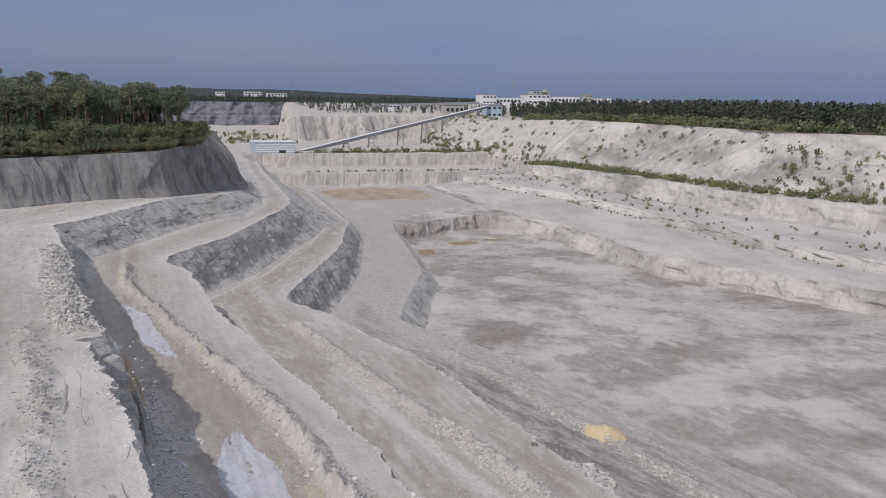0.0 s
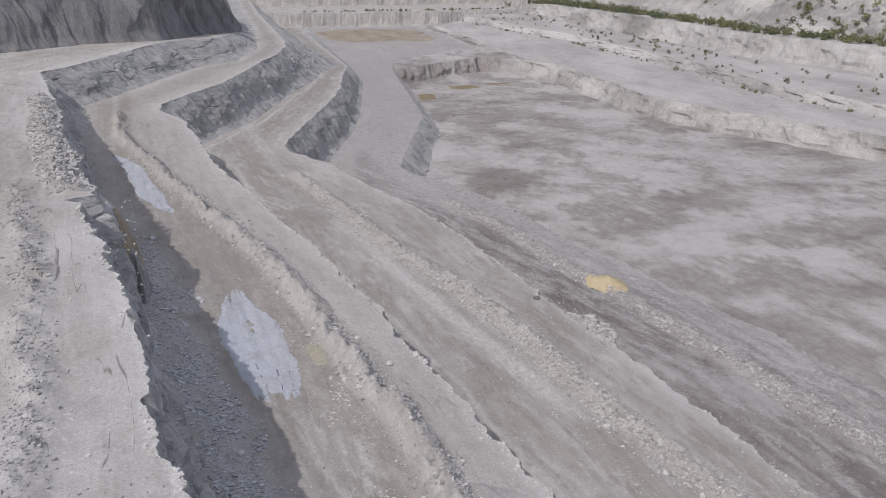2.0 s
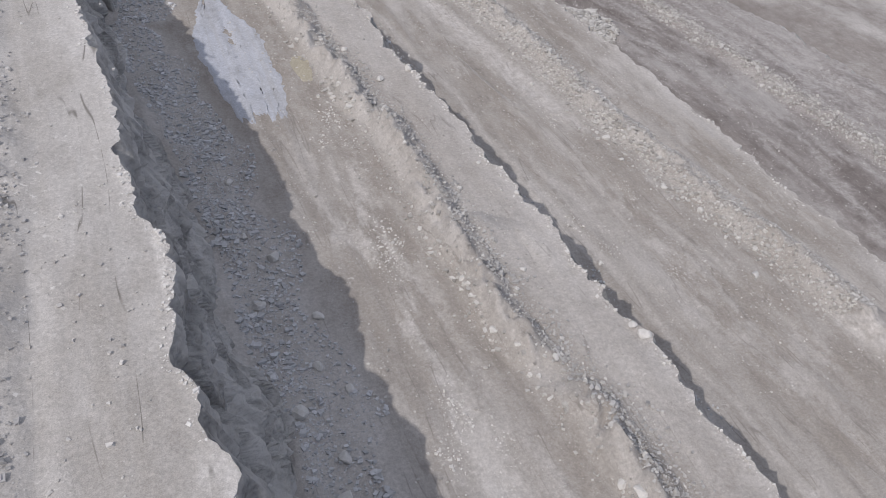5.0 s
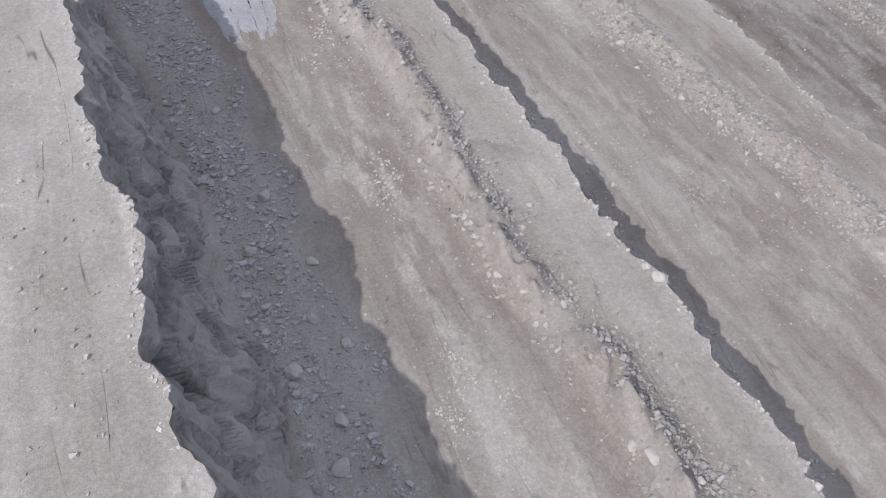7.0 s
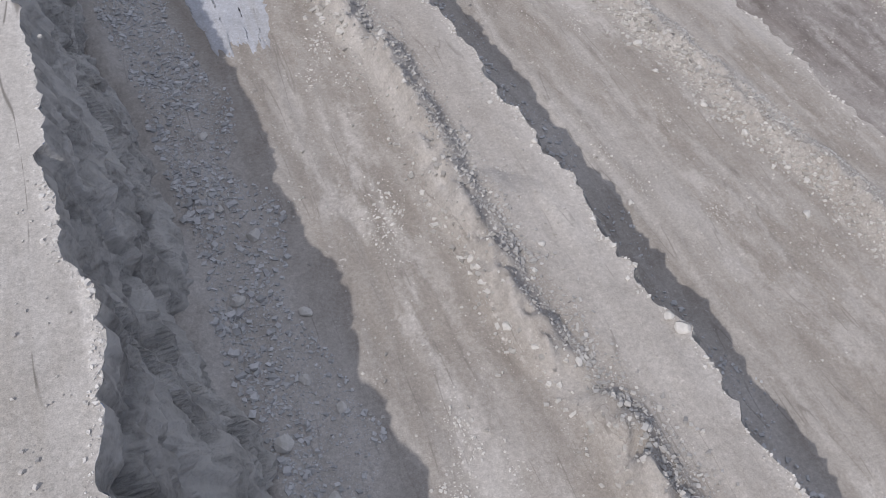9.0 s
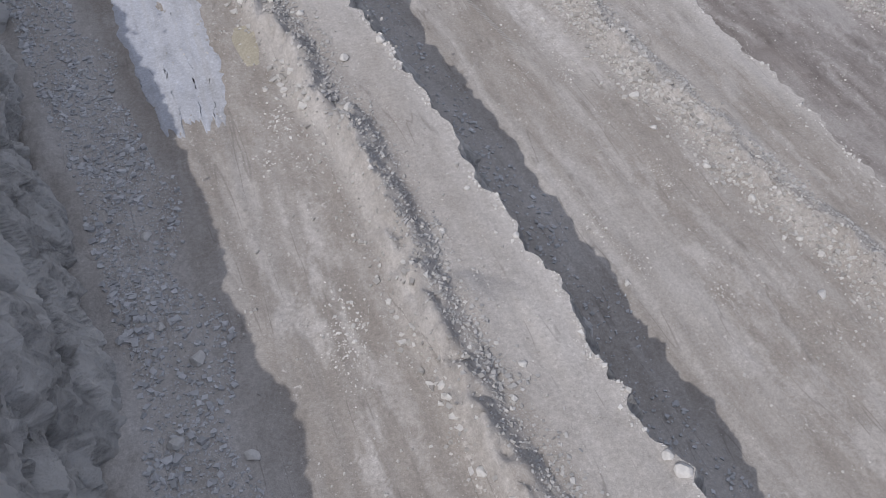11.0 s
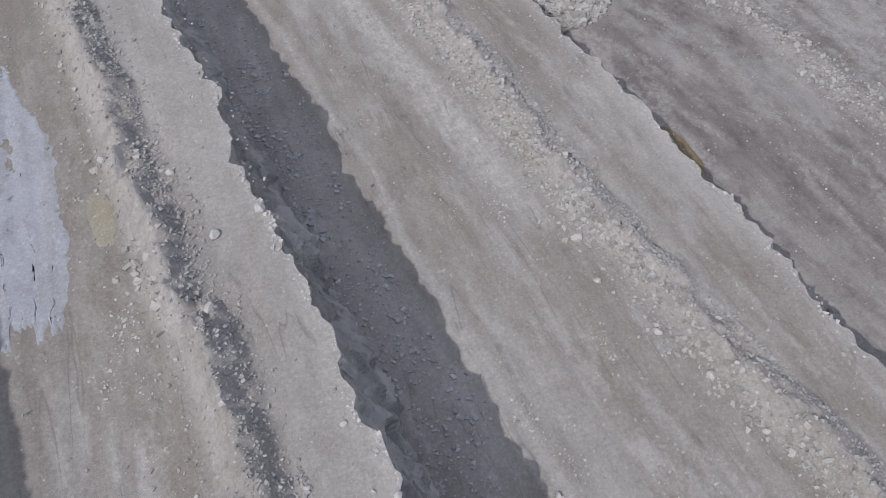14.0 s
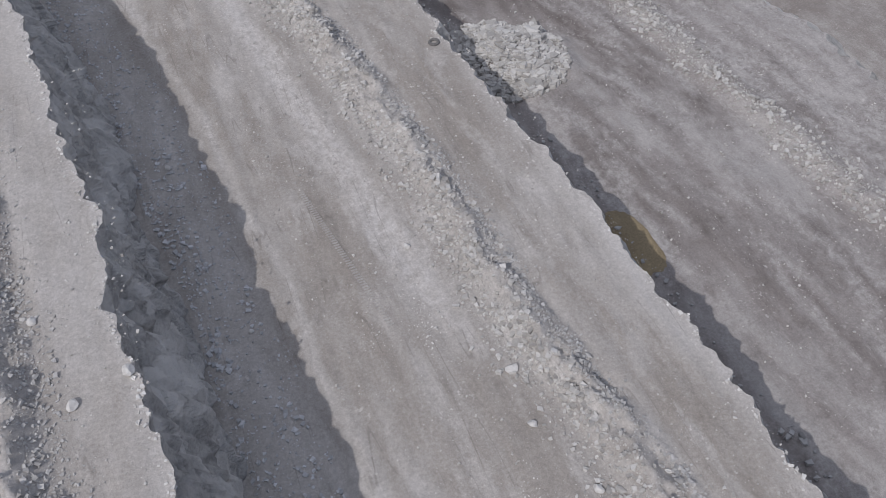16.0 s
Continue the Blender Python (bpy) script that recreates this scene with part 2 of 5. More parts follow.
M_CLIFF = rock_mat("grey_cliff", (0.42, 0.41, 0.40), (0.305, 0.30, 0.294), (0.20, 0.196, 0.192), 0.6)
# haze and shade over the far wall mixed into its blue-grey
M_HAZY_ROCK = rock_mat("hazy_shaded_rock", (0.27, 0.275, 0.31), (0.21, 0.215, 0.245), (0.14, 0.145, 0.165), 0.5)
M_PALEFACE = rock_mat("pale_face", (0.62, 0.595, 0.565), (0.52, 0.495, 0.465), (0.35, 0.326, 0.30), 0.5)
M_SLOPE = rock_mat("gullied_slope", (0.60, 0.575, 0.545), (0.49, 0.467, 0.44), (0.31, 0.292, 0.27), 0.6)
M_STONE = stone_mat("loose_stone", (0.66, 0.645, 0.62), (0.36, 0.345, 0.325))
M_STONE_GREY = stone_mat("grey_stone", (0.56, 0.55, 0.54), (0.33, 0.325, 0.318))
# fallen stones in the shade: paler, with the shade's blue cast mixed in
M_SHADE_SCREE = stone_mat("shade_tinted_scree", (0.70, 0.705, 0.72), (0.43, 0.437, 0.45))
M_CHIP = stone_mat("fresh_chip", (0.78, 0.765, 0.74), (0.55, 0.535, 0.51))
M_SOIL = gravel("forest_soil", (0.17, 0.15, 0.09), (0.11, 0.105, 0.06), (0.06, 0.06, 0.035), 0.1)
M_PLAIN = gravel("wooded_plain", (0.07, 0.078, 0.075), (0.05, 0.058, 0.058), (0.035, 0.042, 0.045), 0.1)
# pine, far and shrub greens lifted for distance haze, far needles bluer
M_PINE = leaf_mat("pine_needles", (0.185, 0.22, 0.145), (0.11, 0.14, 0.105))
M_FARPINE = leaf_mat("hazy_far_needles", (0.095, 0.112, 0.088), (0.05, 0.064, 0.055))
M_SPRUCE = leaf_mat("spruce_needles", (0.15, 0.195, 0.115), (0.08, 0.115, 0.075))
M_SHRUB = leaf_mat("shrub_leaves", (0.20, 0.225, 0.13), (0.11, 0.135, 0.085))
M_BARK = plain_mat("pine_bark", (0.20, 0.135, 0.09), 0.9, 0, 0.3, 3.0)
M_SLURRY = gravel("lime_slurry", (0.53, 0.552, 0.61), (0.50, 0.52, 0.57), (0.42, 0.42, 0.43), 0.6, 0.1)
M_CLAY = gravel("yellow_clay", (0.47, 0.435, 0.35), (0.42, 0.385, 0.305), (0.36, 0.33, 0.26), 0.3, 0.2, 0.4)
M_TAN = gravel("tan_clay", (0.44, 0.375, 0.30), (0.38, 0.32, 0.25), (0.30, 0.25, 0.19), 0.2)
M_SLUMP = gravel("brown_earth", (0.54, 0.47, 0.37), (0.44, 0.365, 0.27), (0.30, 0.245, 0.18), 0.1)
M_RUBBER = plain_mat("dusty_rubber", (0.16, 0.155, 0.15), 0.85, 0, 0.25, 6.0)
M_SAND = gravel("yellow_sand", (0.66, 0.55, 0.36), (0.60, 0.49, 0.31), (0.5, 0.40, 0.25), 0.1)
M_OCHRE = gravel("ochre_mud", (0.37, 0.30, 0.19), (0.31, 0.25, 0.16), (0.23, 0.185, 0.125), 0.2, 0.2)
M_WHITE = plain_mat("white_cladding", (0.72, 0.73, 0.74), 0.55, 0, 0.08)
M_BLUE = plain_mat("blue_grey_cladding", (0.42, 0.52, 0.58), 0.5, 0, 0.1)
M_GLASS = plain_mat("dark_window", (0.05, 0.06, 0.07), 0.15, 0, 0.1)
M_STEEL = plain_mat("painted_steel", (0.30, 0.32, 0.335), 0.5, 0.2, 0.15)
M_CONC = plain_mat("weathered_concrete", (0.42, 0.40, 0.37), 0.9, 0, 0.2)
M_ROOF = plain_mat("grey_roof", (0.3, 0.31, 0.32), 0.7, 0, 0.15)

# ---- lie of the land: upper edge of each bench as x over y, and its level ----
EDGE = [
    line([(-60, -110), (160, -70), (189, -26.7), (199, -12), (207, 4.6), (225, 14), (255, 21), (281, 25), (300, 21), (330, -20), (425, -100)]),
    line([(-60, -0.8), (9.6, -1.3), (12, -1.5), (15.5, -2.1), (18, -1.8), (20.5, -1.95), (23.4, -2.5), (25.5, -2.8), (29.5, -2.5), (34.4, -3.05), (40, -3.5), (43, -3.7),
          (48.5, -4.6), (55.7, -5.6), (58.8, -6.0), (60.2, -7.1), (61.4, -5.3), (63.5, -5.1), (68.5, -6.3), (77, -7), (92.5, -8.9), (109, -9.6), (130, -12), (160, -15), (165, -11.6),
          (178, -4.8), (194, 3.2), (203, 8), (210, 18), (225, 24), (235, 27), (255, 30), (300, 35), (350, 39), (425, 47)]),
    line([(-60, 19), (9, 19.1), (17, 18.5), (20, 18.9), (23, 18.1), (32, 17.9), (36, 17.4), (42, 17.2), (48, 16.6), (52, 16), (57, 16.3),
          (66, 15.1), (73, 14.5), (84, 12.5), (99, 10.9), (104, 9.4), (114, 8.3), (133, 7.5), (142, 7), (153, 3.6), (158, 4), (169, 10.5), (179, 17), (194, 23.7), (208, 29.5), (221, 35.9), (234, 40), (245, 41.8), (264, 43.2), (300, 46), (350, 50), (425, 58)]),
    line([(-60, 45), (30, 42.9), (36, 42.2), (45, 41.8), (55, 41.3), (61, 40.9), (70, 39.9), (78, 39.8), (88, 39.1), (100, 38.2), (111, 37),
          (125, 33), (141, 30.4), (151, 26), (156, 25.3), (166, 29), (184, 37), (201, 44.6), (217, 50.5), (241, 57), (259, 62.5), (272, 66), (300, 70), (350, 74), (425, 80)]),
    line([(-60, 76), (58, 73.7), (62, 72.6), (72, 72), (80, 70), (90, 68.4), (103, 66.6), (115, 63.5), (135, 61.8), (152, 57.2), (161, 53),
          (168, 51.6), (186, 59), (218, 73), (245, 79), (290, 87), (319, 94), (336, 115), (345, 138), (425, 138)]),
]
LEVEL = [
    line([(-60, 16), (200, 16), (250, 18), (290, 18), (330, 2), (425, -2)]),
    line([(-60, 10.8), (60, 10.8), (165, 6), (200, 6), (230, 4.2), (255, 2.2), (300, 0.6), (425, -1.6)]),
    line([(-60, 0), (200, 0), (255, 0.4), (300, 0), (425, -2)]),
    line([(-60, -8.5), (200, -8.5), (245, -8.8), (272, -11), (300, -13), (425, -14.5)]),
    line([(-60, -17.3), (300, -17.3), (345, -16), (425, -15)]),
]
L4_FOOT = line([(-60, -15.4), (100, -15.6), (170, -16.8), (300, -16), (425, -14.8)])
FLOOR = line([(-60, -22), (334, -22), (337.5, -17), (345, -16.6), (425, -15.2)])
BATTER = [2.0, 2.5, 2.0, 1.9, 4.5]  # near the camera
RIGHT = [  # foot and top of the pit's far side, road, terraces, plateau edge
    (line([(-60, 225), (139, 180), (154, 171.5), (176, 161.5), (192, 155.8), (215, 145.5), (228, 142), (250, 144), (279, 146), (293, 145), (313, 139), (345, 143), (425, 146)]), line([(-60, -22), (334, -22), (337.5, -17), (425, -15)])),
    (line([(-60, 231), (139, 186), (154, 177), (176, 166), (192, 160), (212, 150.5), (228, 146.5), (250, 149), (279, 151), (296, 150), (313, 143.5), (345, 147), (425, 150)]), line([(-60, -17), (345, -16), (425, -14.8)])),
    (line([(-60, 240), (139, 195), (170, 186), (197, 180), (218, 177), (255, 177), (284, 174), (332, 174), (359, 168), (425, 162)]), line([(-60, -14.6), (200, -14.6), (284, -12.3), (425, -12.5)])),
    (line([(-60, 243), (139, 198), (170, 189), (197, 183), (218, 180), (255, 180), (284, 177), (332, 177), (359, 171.5), (425, 165)]), line([(-60, -12), (200, -12), (284, -10), (425, -10.5)])),
    (line([(-60, 300), (161, 232), (203, 217), (231, 206.5), (250, 199), (288, 199), (316, 195), (370, 194.5), (425, 194)]), line([(-60, -10), (330, -9.5), (425, -9)])),
    (line([(-60, 304), (161, 236), (203, 221), (231, 210.5), (250, 203.2), (288, 203), (316, 199.5), (370, 198), (425, 196.5)]), line([(-60, -1.7), (330, -2.2), (400, -3.4), (425, -5.2)])),
    (line([(-60, 313), (161, 246), (203, 231), (231, 221), (250, 213), (288, 212), (316, 209), (370, 207.5), (425, 206)]), line([(-60, -1.2), (330, -1.8), (400, -3.2), (425, -5)])),
    (line([(-60, 333), (161, 280), (219, 266), (273, 236), (392, 239), (425, 232)]), line([(-60, 18.5), (425, 18.5)])),
]
BERM2 = line([(-60, 14), (11.7, 14.1), (17, 13.9), (20.6, 13.1), (24, 12.7), (31, 12.4), (39, 12.4), (48, 11.5), (57, 10.7), (66, 9.8), (76, 8.2), (104, 1.9), (134, -3.5), (160, -3)])
BERM3 = line([(-60, 40), (29, 37.5), (34, 36.6), (40, 35.7), (49, 34.4), (64, 33.6), (79, 32), (94, 28.6), (118, 26), (140, 22)])
TRACK1 = line([(40, -12.2), (54, -11.5), (58, -11.0), (65, -10.4), (73, -10.3), (79, -11.0), (84, -12.1), (91, -14.6), (98, -17.5), (115, -26)])
BERM1 = line([(-60, -8), (16, -7.8), (30, -7.6), (36, -8), (48, -9), (60, -10.5), (80, -12.5)])
BERM4 = line([(-60, 66), (50, 63), (57, 62), (69, 60.6), (80, 59.8), (88, 59.2), (102, 56.7), (121, 55.5), (150, 50)])


def edge_x(k, y):
    jag = 0.15 * fbm(y / 3.5, y * 0 + k * 7.7, 3, 40 + k) + 0.2 * vnoise(y / 0.9, y * 0 + k, 60 + k) + 0.16 * vnoise(y / 0.42, y * 0 + k, 70 + k)
    jag = jag + 0.12 * np.round(1.5 * vnoise(y / 1.7, y * 0 + k, 75 + k))
    if k == 4:
        jag = jag * 1.6
    return EDGE[k](y) + jag


def ridge(x, y, centre, half, high, seed):
    """A windrow of pushed-up rubble."""
    d = x - centre - 0.05 - 0.4 * vnoise(y / 3.0, y * 0, seed)
    d = np.where(d < 0, -d / (half * 0.78), d / (half * 1.05))  # steep side to the road, gravel apron to the brink
    crest = np.clip(1 - d ** 1.15, 0, 1)
    return high * crest * (0.85 + 0.42 * fbm(x / 0.7, y / 0.9, 3, seed + 1) + 0.25 * vnoise(y / 4.5, y * 0, seed + 3))


def mound(x, y, cx, cy, r, high, seed):
    d = np.hypot(x - cx, y - cy) / (r * (1 + 0.25 * vnoise(x / 1.4, y / 1.4, seed)))
    return high * np.clip(1 - d, 0, 1) ** 0.8


def relief(k, x, y):
    """Unevenness of bench k over its level."""
    z = 0.09 * fbm(x / 4.0, y / 9.0, 4, 100 + k) + 0.03 * fbm(x / 0.7, y / 1.6, 2, 130 + k) + 0.035 * vnoise(x / 0.55, y / 14.0, 150 + k)
    if k == 1:
        z = z + ridge(x, y, BERM1(y), 1.4, 0.5, 5) * (y < 66) + ridge(x, y, EDGE[1](y) - 1.6, 1.6, 0.8, 6) * (y > 62) * (y < 122)
    if k == 2:
        hole = np.clip(np.abs(y - 18.9) / 1.3 - 0.3, 0, 1)
        z = z + ridge(x, y, BERM2(y), 1.45, 1.2, 7) * hole * (y < 150)
        z = z + mound(x, y, 14.3, 29.6, 2.0, 0.55, 8)
        z = z + 0.7 * np.clip(1 - (x - EDGE[1](y) - 2.4) / 8.5, 0, 1) ** 1.3 * np.clip((82 - y) / 18, 0, 1) * (1 + 0.4 * fbm(x / 1.5, y / 3, 2, 14))
    if k == 3:
        z = z + ridge(x, y, BERM3(y), 1.7, 0.95, 9) * (y < 135) - 0.2 * (0.6 + 0.6 * vnoise(y / 3, y * 0, 18)) * np.exp(-((x - BERM3(y) - 1.1 - 0.35 * vnoise(y / 2, y * 0, 17)) / 0.45) ** 2) * (y < 135)
    if k == 4:
        z = z + ridge(x, y, BERM4(y), 1.9, 0.55, 10) * (y < 140)
        z = z + mound(x, y, 46.2, 79.0, 5.5, 2.0, 11) + mound(x, y, 44.5, 96, 3.5, 1.6, 12) + mound(x, y, 40.5, 113, 3.4, 1.4, 13)
    return z


ROWS = np.concatenate([np.arange(-45, 0, 1.5), np.arange(0, 95, 0.25), np.arange(95, 180, 0.6), np.arange(180, 425.1, 1.6)])


FINE = np.concatenate([np.arange(-45, 0, 1.5), np.arange(0, 62, 0.115), np.arange(62, 95, 0.18), np.arange(95, 180, 0.35), np.arange(180, 270, 0.5), np.arange(270, 425.1, 1.6)])

CLIFF_ROWS = np.concatenate([np.arange(-45, 150, 6), np.arange(150, 182, 1.0), np.arange(182, 285, 0.22), np.arange(285, 425.1, 4)])


def batter(k, y):
    """How far the foot of a face stands out from its edge."""
    y = np.asarray(y, float)
    if k == 0:
        return 2 + 7 * fade(np.clip((y - 225) / 30, 0, 1))
    if k == 2:
        return np.interp(y, [125, 155, 221, 235, 249, 272, 300, 350, 425], [2, 4.2, 4.5, 7, 9.5, 19, 20, 16, 12])
    if k in (1, 3):
        return BATTER[k] * (1 + 1.1 * fade(np.clip((y - 125) / 30, 0, 1)))
    return BATTER[k] + 0 * y


def gauss(d, w):
    return np.exp(-(d / w) ** 2)


def tints(k, x, y):
    """Damp brown stains, pale dusty or broken crusts and the windrow's painted sun and shade on bench k, each 0 to 1.
    """
    w = x - EDGE[k](y)
    soft, ragged = fbm(w / 2.4, y / 12, 4, 700 + k), fbm(w / 1.0, y / 4.5, 5, 710 + k, 0.6)
    ruts = vnoise(w / 0.45, y / 30, 720 + k) + 0.5 * vnoise(w / 0.3, y / 9, 725 + k)
    away = np.clip((y - 90) / 60, 0, 1)
    rim = 0.75 * np.exp(-np.clip(EDGE[k](y) - x - 0.15 * ragged, 0, 50) / 0.5)
    stain, pale = 0.5 * np.clip(soft, 0, 1) + 0.25 * np.clip(ruts, 0, 1), rim + 0.3 * np.clip(ruts - 0.5, 0, 1)
    stain = stain + away * (0.35 + 0.4 * vnoise(w / 2.2, y / 45, 730 + k))
    if k:
        inner = EDGE[k - 1](y) + batter(k - 1, y)
        lane = np.sin(np.clip((x - inner) / np.maximum(EDGE[k](y) - inner, 1), 0, 1) * np.pi) ** 2  # hauled brown in the middle, pale dust at the sides
        stain, pale = stain + away * 0.55 * lane * (0.8 + 0.5 * ruts), pale + away * 0.45 * (1 - lane)
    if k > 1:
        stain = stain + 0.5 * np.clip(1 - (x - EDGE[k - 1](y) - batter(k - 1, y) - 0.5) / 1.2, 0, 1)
    if k == 1:
        far = np.clip((y - 50) / 12, 0, 1)
        stain = stain * 0.5 + 0.9 * far * np.clip((EDGE[1](y) - 3.0 - x) / 1.5, 0, 1) * (0.6 + 0.5 * ruts)
        for off, deep in ((-4.2, 0.4), (-3.4, 0.5), (-2.3, 0.7), (-1.6, 0.8), (-0.7, 0.6), (0.0, 1.1), (0.95, 0.9)):  # curved wheel tracks
            stain = stain + deep * gauss(x - TRACK1(y) - off * (0.8 + 0.006 * (y - 45)) - 0.15 * soft, 0.3) * np.clip((y - 42) / 10, 0, 1) * np.clip((112 - y) / 15, 0, 1)
        pale = pale + 0.35 * np.clip(ragged, 0, 1)
    if k == 2:
        # last term: grey rubble beyond the crest, its shade partly tinted in
        stain = stain + 1.2 * gauss(x - BERM2(y) + 2.1, 0.95) + 0.45 * gauss(x - EDGE[1](y) - 9.0, 0.8) + 0.3 * gauss(x - BERM2(y) - 1.25, 0.6)
        # pale road-side flank: sunlight on the windrow painted into the ground
        pale = pale + 0.55 * gauss(x - BERM2(y) + 0.45, 0.5)
        stain = stain + 0.9 * np.clip(BERM2(y) - 1.2 - x, 0, 1) * np.clip((y - 36) / 8, 0, 1)
        debris = np.clip((x - EDGE[1](y) - 6.3) / 1.5, 0, 1)
        stain, pale = stain * (0.25 + 0.75 * debris), pale + 0.65 * (1 - debris) * np.clip((88 - y) / 22, 0, 1)
        pale = pale + np.clip((ragged - 0.12) * 2.2, 0, 0.9) * gauss(x - 8.0, 2.6) * np.clip((46 - y) / 8, 0, 1)
        pale = pale + 0.8 * gauss(x - 10.9 - 0.05 * (y - 13), 0.7) * gauss(y - 12.5, 3.2) + 0.3 * np.clip((x - BERM2(y) - 1.8) / 0.6, 0, 1)
    if k == 3:
        pale = pale + 0.4 * np.clip(1 - (x - EDGE[2](y) - 5.2) / 1.5, 0, 1) * (y < 100)
        stain = stain + 0.45 * (x < BERM3(y)) * np.clip(x - EDGE[2](y) - 5.5, 0.2, 1) * (1 + 0.7 * soft) + 0.3 * np.clip(ruts, 0, 1)
        pale = pale + 1.2 * gauss(x - 30.6 + 0.118 * (y - 53) - 0.3 * soft, 1.1) * np.clip((y - 48) / 6, 0, 1) * np.clip((112 - y) / 14, 0, 1) + 0.5 * gauss(x - BERM3(y) + 0.7, 1.2)
        pale = pale + np.clip((ragged - 0.35) * 1.2, 0, 0.5)
        stain = stain + 0.5 * np.clip((x - BERM3(y) - 1.6) / 0.8, 0, 1) * np.clip(0.6 + soft, 0, 1)
        pale = pale + 0.6 * gauss(x - EDGE[2](y) - 7.6 - 0.3 * soft, 0.35)
    if k == 4:
        far = np.clip((y - 120) / 30, 0, 1)
        stain = stain * (1 - 0.5 * far) + 0.7 * np.clip(0.3 + soft, 0, 1) * (1 - 0.6 * far) + 0.5 * far * gauss(w + 9, 2.5)
        pale = pale + 0.6 * far
        pale = pale + np.clip((ragged + 0.6 * soft) * 0.9 + 0.1, 0, 0.8) + 0.8 * gauss(x - BERM4(y), 1.6) + 0.5 * np.clip((x - BERM4(y) - 1) / 3, 0, 1)
    return stain, pale


def bench(k, name, material, label, cols):
    """The flat of bench k, from the foot of the face above it to its own edge."""
    y = ROWS[:, None]
    right = edge_x(k, y)
    if k == 0:
        left = right * 0 - 190
    else:
        left = edge_x(k - 1, y) + batter(k - 1, y) - 1.7 * (1 - np.clip((y - 150) / 20, 0, 1))
    u = np.linspace(0, 1, cols)[None]
    if k < 2:
        u = 1 - (0.2 * (1 - u) + 0.8 * (1 - u) ** 3)
    X = left + (right - left) * u
    Y = y + 0 * X
    base = LEVEL[k](Y)
    if k == 4:
        base = L4_FOOT(Y) + (base - L4_FOOT(Y)) * u
    calm = np.clip(np.minimum(u, 1 - u) * 12 + 0.3, 0, 1)
    Z = base + relief(k, X, Y) * calm
    if k == 0:
        Z = Z + np.clip((right - X - 6) / 60, 0, 1) * 4 + 0.5 * fbm(X / 8, Y / 8, 3, 170)
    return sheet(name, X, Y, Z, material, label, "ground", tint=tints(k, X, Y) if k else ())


def plates(u, v, seed, soft=0.08):
    """Broken plates on a plane: each one's tilted height, its own tone and the way to its nearest joint."""
    iu, iv = np.floor(u).astype(np.int64), np.floor(v).astype(np.int64)
    best, second = np.full(u.shape, 9.0), np.full(u.shape, 9.0)
    height, tone, beside = np.zeros(u.shape), np.zeros(u.shape), np.zeros(u.shape)
    for di in (-1, 0, 1):
        for dj in (-1, 0, 1):
            a, b = iu + di, iv + dj
            du, dv = u - a - 0.5 - 0.42 * vnoise(a, b, seed + 900), v - b - 0.5 - 0.42 * vnoise(a, b, seed + 910)
            d = np.hypot(du, dv)
            own = vnoise(a, b, seed + 920)
            h = own + 1.5 * vnoise(a, b, seed + 930) * du - (0.3 + 1.2 * vnoise(a, b, seed + 940)) * dv
            first = d < best
            beside = np.where(first, height, np.where(d < second, h, beside))
            second = np.where(first, best, np.minimum(second, d))
            height, tone, best = np.where(first, h, height), np.where(first, vnoise(a, b, seed + 950), tone), np.where(first, d, best)
    gap = second - best
    return height + 0.5 * (beside - height) * np.clip(1 - gap / soft, 0, 1), tone, gap


